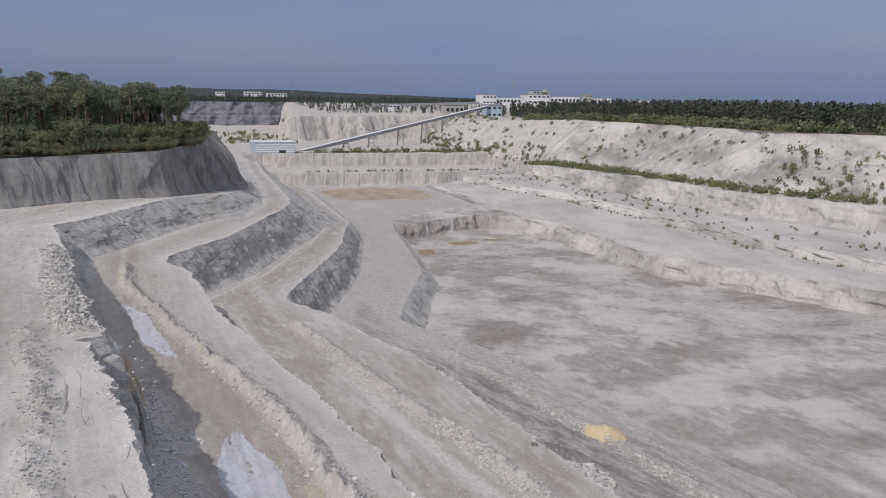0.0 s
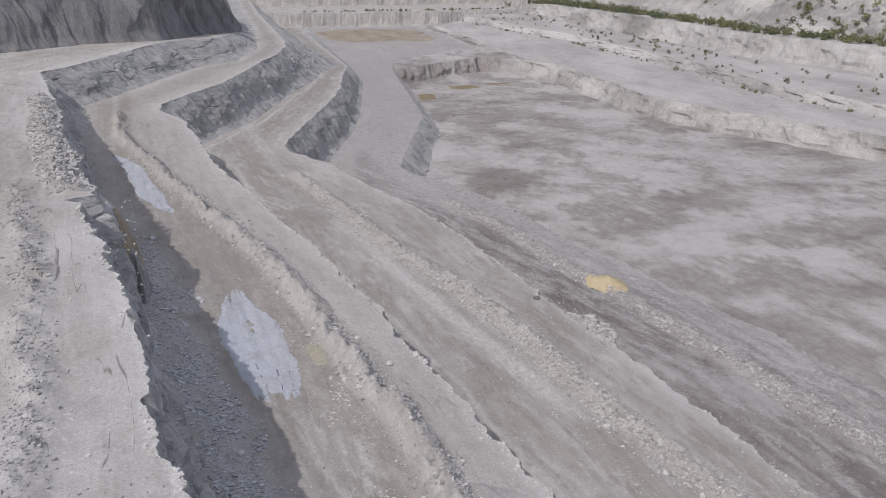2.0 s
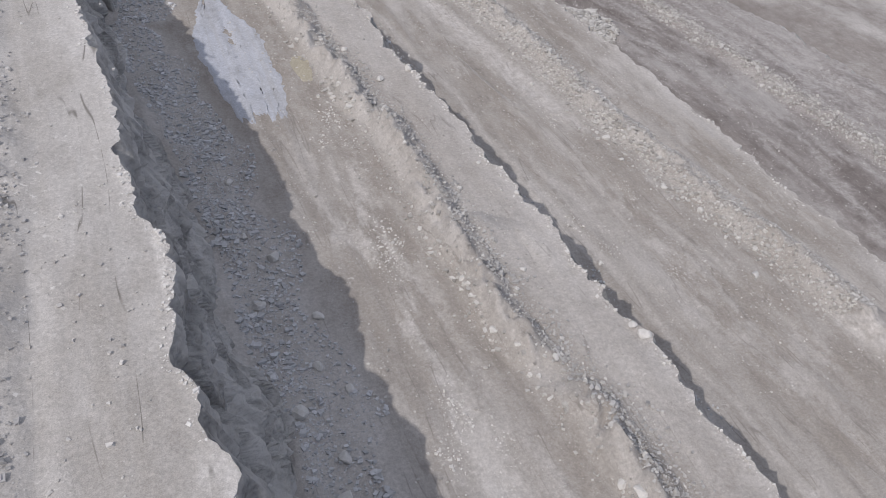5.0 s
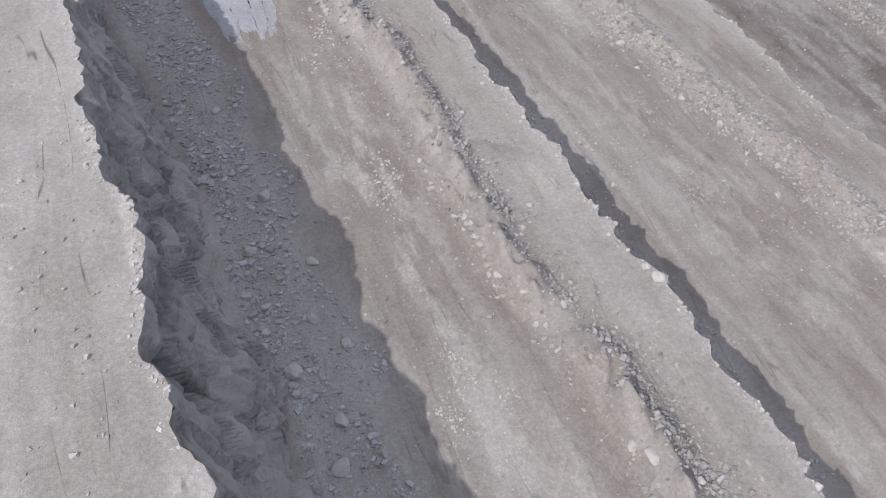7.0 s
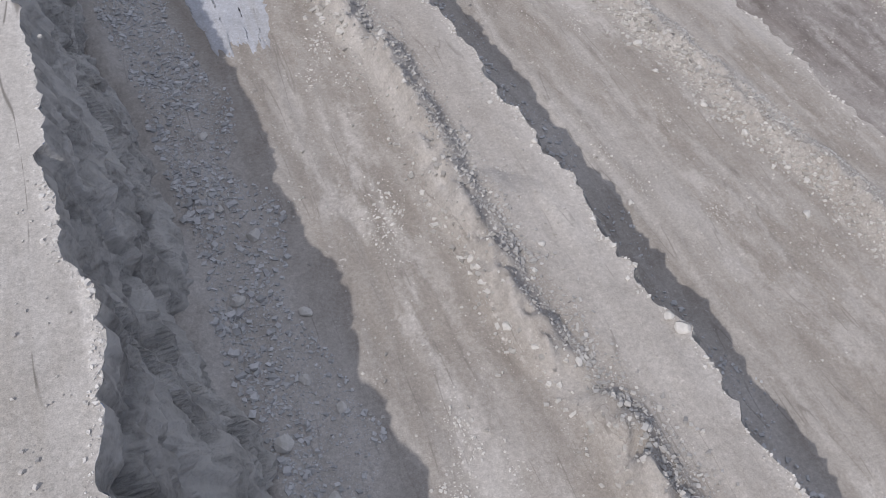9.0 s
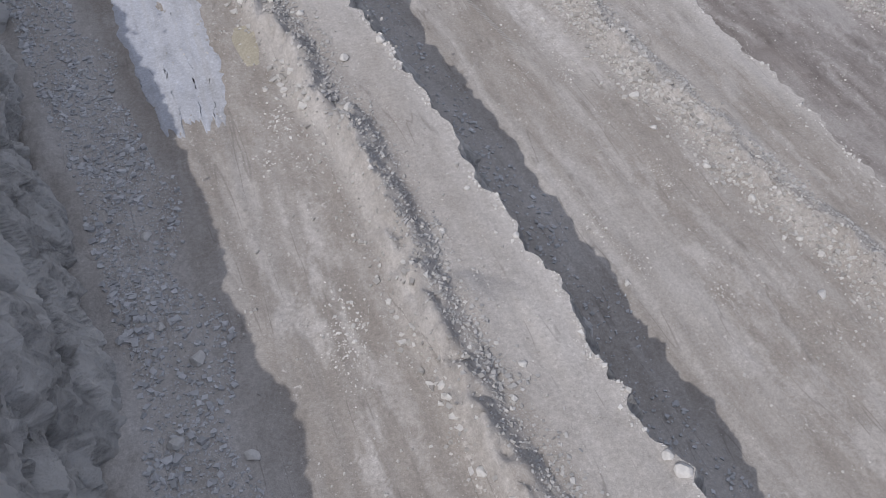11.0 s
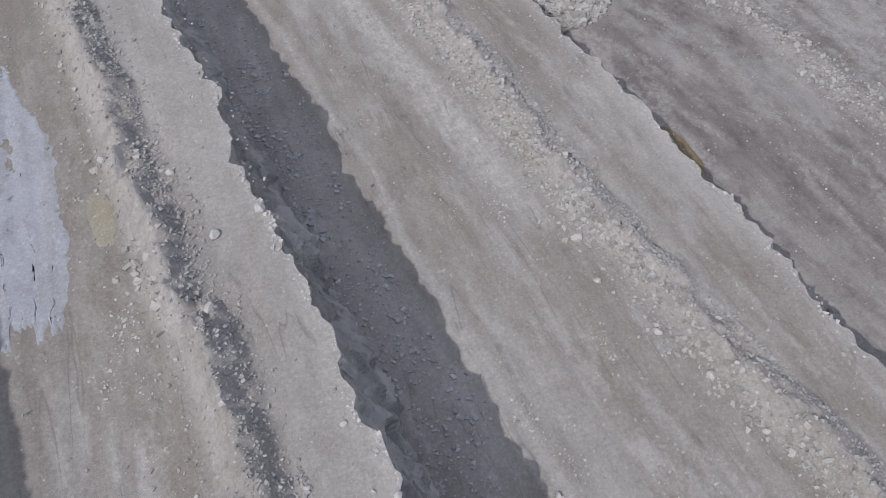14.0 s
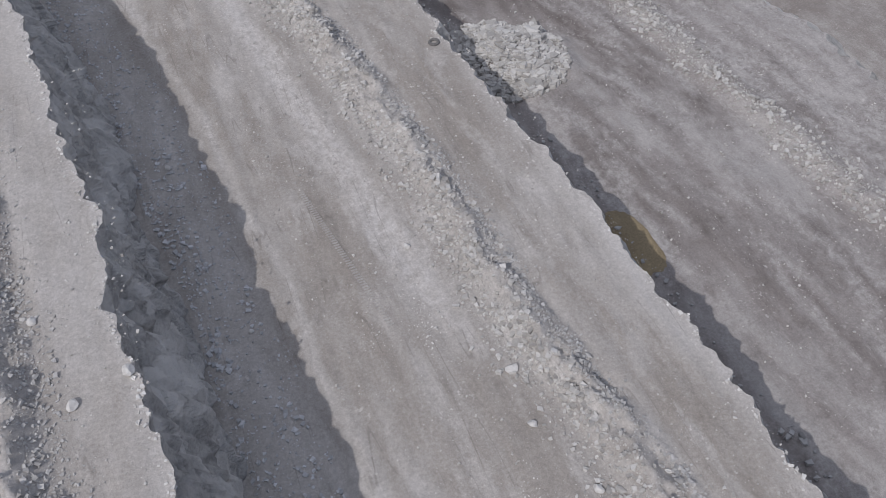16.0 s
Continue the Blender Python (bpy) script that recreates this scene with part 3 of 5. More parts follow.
def face(k, name, material, label, cols, rough):
    """The broken rock face below the edge of bench k."""
    rows = FINE if k in (1, 2, 3) else CLIFF_ROWS if k == 0 else ROWS
    y = rows[:, None]
    top = edge_x(k, y)
    if k == 4:
        low = FLOOR(y)
    else:
        low = L4_FOOT(y) if k == 3 else LEVEL[k + 1](y)
    v = np.linspace(0, 1, cols)[None]
    z0 = LEVEL[k](y) + relief(k, top, y) * 0.3
    Y = y + 0 * v
    Z = z0 + (low - z0) * v
    drop = np.clip((z0 - low) / 6, 0.05, 1.2)
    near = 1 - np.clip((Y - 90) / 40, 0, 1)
    steps = np.round(fbm(Y / 2.6, Z / 1.3, 2, 200 + k) * 3) / 3
    worn = 0.5 * fbm(Y / 4.5, Z / 3.2, 4, 210 + k) + 0.2 * steps
    lean = 0.2 + 0.8 * near  # beds dip along the near faces and stand upright farther off
    wy, wz = Y + 0.25 * fbm(Y / 1.7, Z / 1.7, 2, 270 + k), Z + 0.25 * fbm(Y / 1.5 + 9, Z / 1.5, 2, 274 + k)
    dip, cross = 0.85 * wy + 0.53 * lean * wz, 0.85 * wz - 0.53 * lean * wy
    by, bz = Y + 0.7 * fbm(Y / 4, Z / 4, 2, 266 + k), Z + 0.5 * fbm(Y / 4 + 5, Z / 4, 2, 268 + k)
    big, big_tone, big_gap = plates((0.85 * by + 0.53 * lean * bz) / 8.0, (0.85 * bz - 0.53 * lean * by) / 2.6, 280 + k, 0.3)
    mid, mid_tone, mid_gap = plates(dip / 2.3, cross / 1.2, 284 + k, 0.16)
    small, small_tone, small_gap = plates(dip / 0.7, cross / 0.6, 288 + k)
    seam = np.exp(-(big_gap / 0.05) ** 2) * np.clip(0.5 + 1.2 * fbm(Y / 4, Z / 4, 2, 296 + k), 0, 1.3)
    off = 0.3 * big + 0.14 * mid + 0.055 * small - 0.5 * seam - 0.05 * np.exp(-(mid_gap / 0.1) ** 2) + 0.3 * fbm(Y / 6, Z / 5, 2, 212 + k) + 0.01 * vnoise(Y / 0.25, Z / 0.4, 222 + k)
    off = rough * drop * (near * off + (1 - near) * (0.6 * worn + 0.5 * off))
    if k == 0:  # upright drill grooves and buttresses
        run = Y * 2.2 + EDGE[0](Y)
        big, big_tone, big_gap = plates(run / 9, Z / 14, 260)
        mid, mid_tone, mid_gap = plates(run / 2.2, Z / 5, 262)
        off = 1.1 * big + 0.3 * mid + 0.5 * fbm(run / 7, Z / 18, 4, 264) + 0.12 * vnoise(run / 0.7, Z / 1.4, 266)
    off = np.where(off > 0, off * np.clip(v * 3.5, 0, 1), off)
    ledge = np.sin(np.clip(v * 1.02, 0, 1) * np.pi) ** 0.4
    hem = near * np.clip(v * 7, 0, 1) + (1 - near) * ledge if k else ledge
    scree = 0.9 * np.clip((v - 0.8) / 0.2, 0, 1) ** 1.5 * drop * (1 - near) - 0.4 * near * np.clip((v - 0.88) / 0.12, 0, 1) ** 2 * (k in (1, 2))
    X = top + batter(k, y) * v ** 0.85 + off * hem + scree
    Z = Z - 0.05 * (v >= 1)
    Z[:, 0] = LEVEL[k](rows) + relief(k, top, y)[:, 0] * 0.3
    # joints darkened as crevice shade painted into the rock, plus random dark blotches
    shade_and_streak = 0.6 * np.exp(-(mid_gap / 0.07) ** 2) * np.clip(0.4 + fbm(Y / 2, Z / 2, 2, 297 + k), 0, 1) + 0.3 * np.clip(fbm(Y / 1.2, Z / 0.8, 4, 298 + k), 0, 1)
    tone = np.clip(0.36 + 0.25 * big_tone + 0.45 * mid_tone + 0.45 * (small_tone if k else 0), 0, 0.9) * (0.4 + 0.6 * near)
    if k == 0:
        shade_and_streak, tone = np.clip(fbm(run / 5, Z / 30, 4, 263), 0, 1) * 0.6, tone * 0.4 + np.clip((195 - Y) / 10, 0, 1) * 0.8 * np.clip(0.3 + fbm(run / 3, Z / 3, 3, 264), 0, 1)
    return sheet(name, X, Y, Z, material, label, "rock face", smooth=False, tint=(shade_and_streak, tone))


bench(0, "forest_ground", M_SOIL, "brown wooded ground above the grey cliff", 50)
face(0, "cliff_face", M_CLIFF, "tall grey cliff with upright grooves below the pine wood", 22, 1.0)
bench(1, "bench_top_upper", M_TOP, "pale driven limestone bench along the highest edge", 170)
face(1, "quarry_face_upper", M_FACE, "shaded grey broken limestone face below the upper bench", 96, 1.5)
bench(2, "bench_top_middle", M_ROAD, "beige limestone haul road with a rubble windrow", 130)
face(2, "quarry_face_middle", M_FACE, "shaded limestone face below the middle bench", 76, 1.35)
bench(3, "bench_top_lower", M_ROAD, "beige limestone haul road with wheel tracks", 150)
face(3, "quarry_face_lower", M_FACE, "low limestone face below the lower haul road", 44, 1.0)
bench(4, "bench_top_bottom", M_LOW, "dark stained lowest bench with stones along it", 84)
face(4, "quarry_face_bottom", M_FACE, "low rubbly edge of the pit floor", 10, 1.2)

# pit floor and the far side, on fewer rows
COARSE = np.concatenate([np.arange(-45, 100, 3.0), np.arange(100, 333, 0.9), np.arange(333, 338.6, 0.3), np.arange(339, 425.1, 0.9)])
HEAD_Y = line([(0, 300), (92, 300), (104, 305), (116, 313), (131, 321), (137, 318), (142, 306), (160, 300)])  # foot of the wall across the head of the pit
yc = COARSE[:, None]
u = np.linspace(0, 1, 140)[None]
left = np.minimum(EDGE[4](yc) + BATTER[4] - 2.5, 93)
X = left + (RIGHT[0][0](yc) - left) * u
u = np.concatenate([[[0, 0]], u, [[1, 1]]], 1)  # tucked in below the walls on both sides
X = np.concatenate([X[:, :1] - 4, X[:, :1] - 1, X, X[:, -1:] + 1, X[:, -1:] + 11], 1)
tuck = np.array([0.9, 0.45] + [0.0] * 140 + [0.05, 1.2])[None]
near_head = np.clip(1 - np.abs(yc - 336) / 60, 0, 1)
scar = np.clip(1 - np.abs(yc - 336) / 4, 0, 1)
Y = yc + (HEAD_Y(X) - 336 + 1.2 * fbm(X / 6, X * 0, 3, 330)) * near_head + scar * (0.9 * fbm(X / 2.2, yc / 1.5, 3, 332) + 0.5 * np.abs(vnoise(X / 1.3, yc / 5, 333)))
soil = fbm(X / 34, Y / 26, 5, 320, 0.6)
blot = fbm(X / 9, Y / 13, 6, 325, 0.72)
sheet("pit_floor", X, Y, FLOOR(yc) + 0.25 * fbm(X / 14, Y / 9, 4, 300) + 0.1 * fbm(X / 2.5, Y / 2.5, 2, 310) - tuck - 0.35 * (yc > 338) * (X < EDGE[4](yc) + 2), M_FLOOR, "grey stained floor of the limestone pit", "ground",
      tint=(np.clip((blot + 0.6 * soil - 0.25) * 1.5, 0, 0.75) + 1.1 * (scar > 0.3) * np.clip(0.45 + 0.9 * fbm(X / 4, yc / 9, 3, 334), 0, 1), np.clip((-blot + 0.5 * soil - 0.3) * 1.3, 0, 0.7)))
NAMES = [
    ("pit_wall", M_PALEFACE, "low pale wall on the far side of the pit", 8, 1.2),
    ("pale_slope", M_PALE, "pale smooth slope rising from the pit to a road", 30, 0.5),
    ("road_cut", M_PALEFACE, "pale cut bank beside the far road", 7, 0.9),
    ("lower_terrace", M_PALE, "pale terrace dotted with bushes", 40, 0.6),
    ("terrace_face", M_PALEFACE, "pale rock face below a row of bushes", 7, 1.0),
    ("bush_terrace", M_PALE, "narrow terrace with a row of bushes", 6, 0.3),
    ("pale_quarry_slope", M_SLOPE, "high pale gullied slope below the forest edge", 60, 3.2),
]
for k, (name, material, label, cols, rough) in enumerate(NAMES):
    (xa, za), (xb, zb) = RIGHT[k], RIGHT[k + 1]
    v = np.linspace(0, 1, cols)[None]
    hem = np.sin(v * np.pi) ** 0.6 * np.clip((423 - yc) / 14, 0, 1)
    shift = 1.2 * fbm(yc / 9, yc * 0, 3, 400) * np.clip((423 - yc) / 14, 0, 1)
    Y = yc + 0 * v
    X = xa(yc) + (xb(yc) - xa(yc)) * v + shift
    Z = za(yc) + (zb(yc) - za(yc)) * (v ** 0.8 if k == 6 else v)
    if k == 0:
        Z = Z - 1.3 * (v == 0)  # footed below the pit floor
    if k == 6:
        gully = np.abs(vnoise(Y / 7 + 0.4 * fbm(X / 30, Y / 30, 2, 430), X / 60, 431))
        X = X + (4.5 * (1 - gully) + rough * fbm(Y / 9, Z / 9, 4, 420) + 0.8 * vnoise(Y / 1.6, Z / 6, 421)) * hem
    else:
        X = X + rough * (fbm(Y / 5, v * 3 + 0 * Y, 3, 410 + k) + 0.6 * np.round(2 * vnoise(Y / 3, v * 2 + 0 * Y, 415 + k)) / 2) * hem
        Z = Z + 0.25 * rough * fbm(X / 9, Y / 7, 3, 440 + k) * hem
    rocky = name in ("pit_wall", "road_cut", "terrace_face", "pale_quarry_slope")
    soil = fbm(X / 8, Y / 20, 4, 460 + k)
    sheet(name, X, Y, Z, material, label, "rock face" if rocky else "ground", smooth=not rocky, tint=(np.clip(soil, 0, 1) * 0.6, np.clip(-soil, 0, 1) * 0.6))
v = np.linspace(0, 1, 30)[None]
X = RIGHT[7][0](yc) + (900 - RIGHT[7][0](yc)) * v + 1.2 * fbm(yc / 9, yc * 0, 3, 400) * np.clip((423 - yc) / 14, 0, 1) * (1 - v)
Y = yc + 0 * v
sheet("forest_plateau", X, Y, 18.5 + 0.6 * fbm(X / 20, Y / 20, 3, 450) * (v > 0), M_SOIL, "dark ground below the far pine forest", "ground")

# ---- ground behind the pit ----
BX7 = line([(420, 206), (503, 184), (560, 187), (600, 200), (640, 228), (700, 300), (1000, 700)])
CLIFF_Y = line([(-300, 590), (112, 594), (140, 600), (190, 622), (215, 632), (900, 640)])


def back_height(x, y):
    def rise(d, w):
        return fade(np.clip(d / w, 0, 1))
    wob = 2.2 * fbm(x / 14, x * 0, 3, 500) + 0.35 * np.abs(vnoise(x / 2.4, x * 0, 501)) + 0.4 * np.round(2 * vnoise(x / 5, x * 0, 502))
    base = -15.2 + 6.6 * rise(y - 433 - wob, 1.3) + 0.4 * rise(y - 440 - wob, 15) + 7.2 * rise(y - 466 - wob * 0.8, 1.3)
    base = np.maximum(base, -2.2 - 14 * np.clip((x - 56) / 14, 0, 1))
    top = 18.5 - 2.5 * rise(y - 425, 90)
    side = np.clip((x - BX7(y) - 2.5 * fbm(y / 7, x / 40, 3, 504) * np.clip((y - 425) / 12, 0, 1)) / 26, 0, 1)
    slope = np.where(side > 0, -5 + (top + 5) * side ** 0.8, -60)
    crag = 7 * fbm(x / 26, x * 0, 3, 520) + 4 * fbm(x / 9, y / 5, 3, 521)
    west = rise(x - 97 - (y - 600) * 0.17 - 3 * fbm(y / 9, y * 0, 2, 522), 9)
    cut = np.where((x > 88) & (y > CLIFF_Y(x) - 6), -1.5 + (top + 1.5) * west * rise(y - CLIFF_Y(x) - crag, 11) ** 0.8, -60)
    z = np.maximum(np.maximum(base, slope), cut)
    z = z + rise(y - 690, 200) * 6 * (z > 8)
    return z + 0.25 * fbm(x / 5, y / 5, 3, 530) - 0.6 * np.clip((426 - y) / 3, 0, 1) * (side > 0)


xs = np.concatenate([np.arange(-260, 0, 6.0), np.arange(0, 340, 1.1), np.arange(340, 420, 4), np.arange(420, 900.1, 8.0)])
ys = np.concatenate([np.arange(423, 480, 0.8), np.arange(480, 585, 2.5), np.arange(585, 720, 1.2), np.arange(720, 1001, 3.5)])
X, Y = np.meshgrid(xs, ys)
sheet("back_quarry", X, Y, back_height(X, Y), M_PALEFACE, "pale limestone benches and cliffs at the back of the quarry", "rock face", smooth=False)
run, v = np.linspace(-140, 150, 300)[:, None], np.linspace(0, 1, 30)[None]
run = run * 1.25
X, Z = run + 0 * v, -4 + 26 * v + 0 * run
Y = 885 + 0.25 * X + 14 * v + 6 * (v > 0.45) + 5 * fbm(X / 14, Z / 12, 4, 540)
sheet("far_pit_wall", X, Y, Z, M_HAZY_ROCK, "grey wall of a farther pit, haze and shade in its colour", "rock face")

# ---- the plain beyond, to the horizon ----
px = np.concatenate([np.linspace(-6000, -260, 30), np.linspace(-240, 900, 30), np.linspace(920, 6000, 30)])
py = np.concatenate([np.linspace(1000, 1400, 12), np.linspace(1450, 4900, 40)])
X, Y = np.meshgrid(px, py)
hill = 32 * np.exp(-((X - 500) / 900) ** 2 - ((Y - 4200) / 500) ** 2) + 30 * np.exp(-((X + 1500) / 1500) ** 2 - ((Y - 3500) / 900) ** 2)
sheet("wooded_plain", X, Y, 19 + hill + 3 * fbm(X / 250, Y / 250, 3, 600) * np.clip((Y - 1000) / 100, 0, 1), M_PLAIN, "dark wooded plain out to the horizon", "ground")
for name, x0, x1, y0, y1, z in (("side_ground", 900, 6000, -3000, 1000, 18), ("west_ground", -6000, -189, -3000, 1000, 24), ("near_ground", -189, 900, -3000, -44, 11)):
    X, Y = np.meshgrid(np.linspace(x0, x1, 20), np.linspace(y0, y1, 20))
    sheet(name, X, Y, z + 0 * X + 1.5 * fbm(X / 200, Y / 200, 2, 610) * 0.3, M_PLAIN, "dark wooded ground round the quarry", "ground")

# ---- vegetation ----
rng = np.random.RandomState(5)


def surf(k, x, y):
    x, y = np.asarray(x, float), np.asarray(y, float)
    base = LEVEL[k](y)
    if k == 4:
        left, right = EDGE[3](y) + batter(3, y), EDGE[4](y)
        base = L4_FOOT(y) + (base - L4_FOOT(y)) * np.clip((x - left) / (right - left), 0, 1)
    z = base + relief(k, x, y)
    if k == 0:
        z = z + np.clip((EDGE[0](y) - x - 6) / 60, 0, 1) * 4 + 0.5 * fbm(x / 8, y / 8, 3, 170)
    return z


def tufts(centres, radii, count, size, r):
    """Many small bent leaf sprays round the given centres."""
    out = []
    for c, rad in zip(centres, radii):
        d = r.normal(size=(count, 3))
        d /= np.linalg.norm(d, axis=1)[:, None]
        p = np.asarray(c) + d * np.asarray(rad) * r.uniform(0.35, 1.0, (count, 1)) ** 0.6
        a, b = r.normal(size=(count, 3)), r.normal(size=(count, 3))
        a /= np.linalg.norm(a, axis=1)[:, None]
        b -= a * (a * b).sum(1)[:, None]
        b /= np.linalg.norm(b, axis=1)[:, None]
        s = size * r.uniform(0.6, 1.3, (count, 1))
        out.append(np.stack([p - a * s, p - b * s * 0.5, p + a * s, p + b * s * 0.5], 1))
    return np.concatenate(out)


def quads_mesh(name, quads, material):
    n = len(quads)
    return mesh_of(name, quads.reshape(-1, 3), np.arange(n * 4).reshape(-1, 4), material, False)


def limb(bm, a, b, ra, rb, sides=6):
    a, b = Vector(a), Vector(b)
    q = (b - a).to_track_quat("Z", "Y")
    rings = []
    for p, rad in ((a, ra), (b, rb)):
        rings.append([bm.verts.new(p + q @ Vector((rad * math.cos(t), rad * math.sin(t), 0))) for t in (math.tau * i / sides for i in range(sides))])
    for i in range(sides):
        bm.faces.new((rings[0][i], rings[0][(i + 1) % sides], rings[1][(i + 1) % sides], rings[1][i]))
    bm.faces.new(rings[1])


def pine(seed, high):
    """Tall bare-trunked pine with a ragged crown."""
    r = np.random.RandomState(seed)
    tree = thing("pine_tree", 0, 0, 0, "tall pine with a bare reddish trunk and dark ragged crown", "tree", "pines above the cliff")
    bm = bmesh.new()
    bend = r.uniform(-0.5, 0.5, 2)
    tops, pts = [], [Vector((0, 0, -0.6))]
    for i in range(1, 6):
        f = i / 5
        pts.append(Vector((bend[0] * f * f, bend[1] * f * f, high * 0.93 * f)))
    for i in range(5):
        limb(bm, pts[i], pts[i + 1], 0.2 - 0.032 * i, 0.2 - 0.032 * (i + 1), 7)
    for i in range(15):
        f = r.uniform(0.66, 0.98)
        base = Vector((bend[0] * f * f, bend[1] * f * f, high * 0.93 * f))
        reach = (1 - abs(f - 0.72)) * r.uniform(1.0, 2.3)
        ang = r.uniform(0, math.tau)
        tip = base + Vector((math.cos(ang) * reach, math.sin(ang) * reach, r.uniform(0.2, 0.9)))
        limb(bm, base, tip, 0.05, 0.02, 4)
        tops.append(tuple(tip))
    tops.append((bend[0], bend[1], high * 0.95))
    part("trunk", bm, M_BARK, tree, "bare reddish-brown trunk")
    rad = [(r.uniform(0.8, 1.3), r.uniform(0.8, 1.3), r.uniform(0.5, 0.85)) for _ in tops]
    crown = new("crown", quads_mesh("crown", tufts(tops, rad, 64, 0.22, r), M_PINE))
    crown.parent = tree
    return tree


def shrub(seed, high):
    r = np.random.RandomState(seed)
    bush = thing("shrub", 0, 0, 0, "dense dark green shrub on the cliff top", "bush", "shrubs along the cliff edge")
    bm = bmesh.new()
    tops = []
    for i in range(9):
        ang, f = r.uniform(0, math.tau), r.uniform(0.2, 1.0)
        tip = (math.cos(ang) * high * 0.42 * f ** 0.5, math.sin(ang) * high * 0.42 * f ** 0.5, high * r.uniform(0.25, 0.9) * (1.1 - 0.4 * f))
        limb(bm, (0, 0, -0.3), tip, 0.06, 0.02, 4)
        tops.append(tip)
    part("stem", bm, M_BARK, bush, "thin branching woody stem")
    rad = [(high * 0.22, high * 0.22, high * 0.2)] * len(tops)
    leaves = new("foliage", quads_mesh("foliage", tufts(tops, rad, 110, high * 0.036, r), M_SHRUB))
    leaves.parent = bush
    return bush


def spruce(seed, high):
    """Young conifer with branches down to the ground."""
    r = np.random.RandomState(seed)
    tree = thing("spruce_tree", 0, 0, 0, "dark green young conifer in the wood above the cliff", "tree", "conifers above the cliff")
    bm = bmesh.new()
    limb(bm, (0, 0, -0.5), (0, 0, high * 0.97), 0.16, 0.02, 6)
    tops, rad = [], []
    for i in range(26):
        f = 0.1 + 0.87 * i / 25
        reach = high * 0.2 * (1.04 - f) * r.uniform(0.6, 1.1)
        ang = r.uniform(0, math.tau)
        tip = (math.cos(ang) * reach, math.sin(ang) * reach, high * f - 0.15 * reach)
        limb(bm, (0, 0, high * f), tip, 0.03, 0.01, 3)
        tops.append((tip[0] * 0.7, tip[1] * 0.7, tip[2]))
        rad.append((0.25 + reach * 0.6, 0.25 + reach * 0.6, 0.28))
    part("trunk", bm, M_BARK, tree, "thin brown trunk")
    crown = new("crown", quads_mesh("crown", tufts(tops, rad, 44, 0.17, r), M_SPRUCE))
    crown.parent = tree
    return tree


def put(ob, x, y, z, first):
    m = pose(x, y, z, 0, 0, rng.uniform(0, 360))
    if first:
        ob.matrix_world = m
    else:
        copy_thing(ob, m)


pines = [pine(31 + i, h) for i, h in enumerate((14.0, 12.8, 15.0, 11.5))]
spots = [(rng.uniform(-11, 12), rng.uniform(0, 1)) for _ in range(44)] + [(rng.uniform(-75, -11), rng.uniform(0.1, 1.2)) for _ in range(110)]
for i, (x, f) in enumerate(spots):
    y0 = float(np.interp(x, [-80, -26.7, -12, 4.6, 17], [158, 189, 199, 207, 225]))
    y = y0 + 9 + 32 * f
    if x > -11:
        y = y0 + 8 + 22 * f
    put(pines[i % 4], x, y, float(surf(0, x, y)), i < 4)
shrubs = [shrub(51 + i, h) for i, h in enumerate((6.0, 4.8, 7.2, 2.8))]
for i in range(400):
    x = rng.uniform(-62, 17)
    y0 = float(np.interp(x, [-80, -26.7, -12, 4.6, 17, 27], [158, 189, 199, 207, 225, 255]))
    y = y0 + 1.6 + 20 * rng.uniform(0, 1) ** (1.2 if i < 250 else 4)
    put(shrubs[i % 4 if y - y0 > 5.5 else 3], x, y, float(surf(0, x, y)), i < 4)

spruces = [spruce(61 + i, h) for i, h in enumerate((7.5, 5.5, 9.5))]
for i in range(150):
    x = rng.uniform(-64, 10) if i % 3 else rng.uniform(-60, -18)
    y0 = float(np.interp(x, [-80, -26.7, -12, 4.6, 17], [158, 189, 199, 207, 222]))
    y = y0 + 6.5 + 24 * rng.uniform(0, 1)
    put(spruces[i % 3 if y - y0 > 9 else 1], x, y, float(surf(0, x, y)), i < 3)


def many(name, template, places, scales, material, label, category):
    """One object of countless plants."""
    out = []
    for (x, y, z), s in zip(places, scales):
        a = rng.uniform(0, math.tau)
        c, d = math.cos(a), math.sin(a)
        q = template[rng.randint(len(template))] * (s * rng.uniform(0.85, 1.15), s * rng.uniform(0.85, 1.15), s)
        q = q @ np.array([[c, d, 0], [-d, c, 0], [0, 0, 1]])
        out.append(q + (x, y, z))
    return tagged(new(name, quads_mesh(name, np.concatenate(out), material)), label, category, kind="stuff")


def far_tree(seed):
    """Unit-high conifer for the far woods."""
    r = np.random.RandomState(seed)
    cs, rs = [], []
    for i in range(7):
        f = 0.22 + 0.11 * i
        w = 0.26 * (1.02 - f) + 0.05
        cs.append((r.uniform(-0.05, 0.05), r.uniform(-0.05, 0.05), f))
        rs.append((w, w, 0.1))
    return tufts(cs, rs, 16, 0.058, r)


def far_bush(seed):
    r = np.random.RandomState(seed)
    cs = [(r.uniform(-0.3, 0.3), r.uniform(-0.3, 0.3), r.uniform(0.2, 0.75)) for _ in range(5)]
    return tufts(cs, [(0.3, 0.3, 0.24)] * 5, 12, 0.13, r)


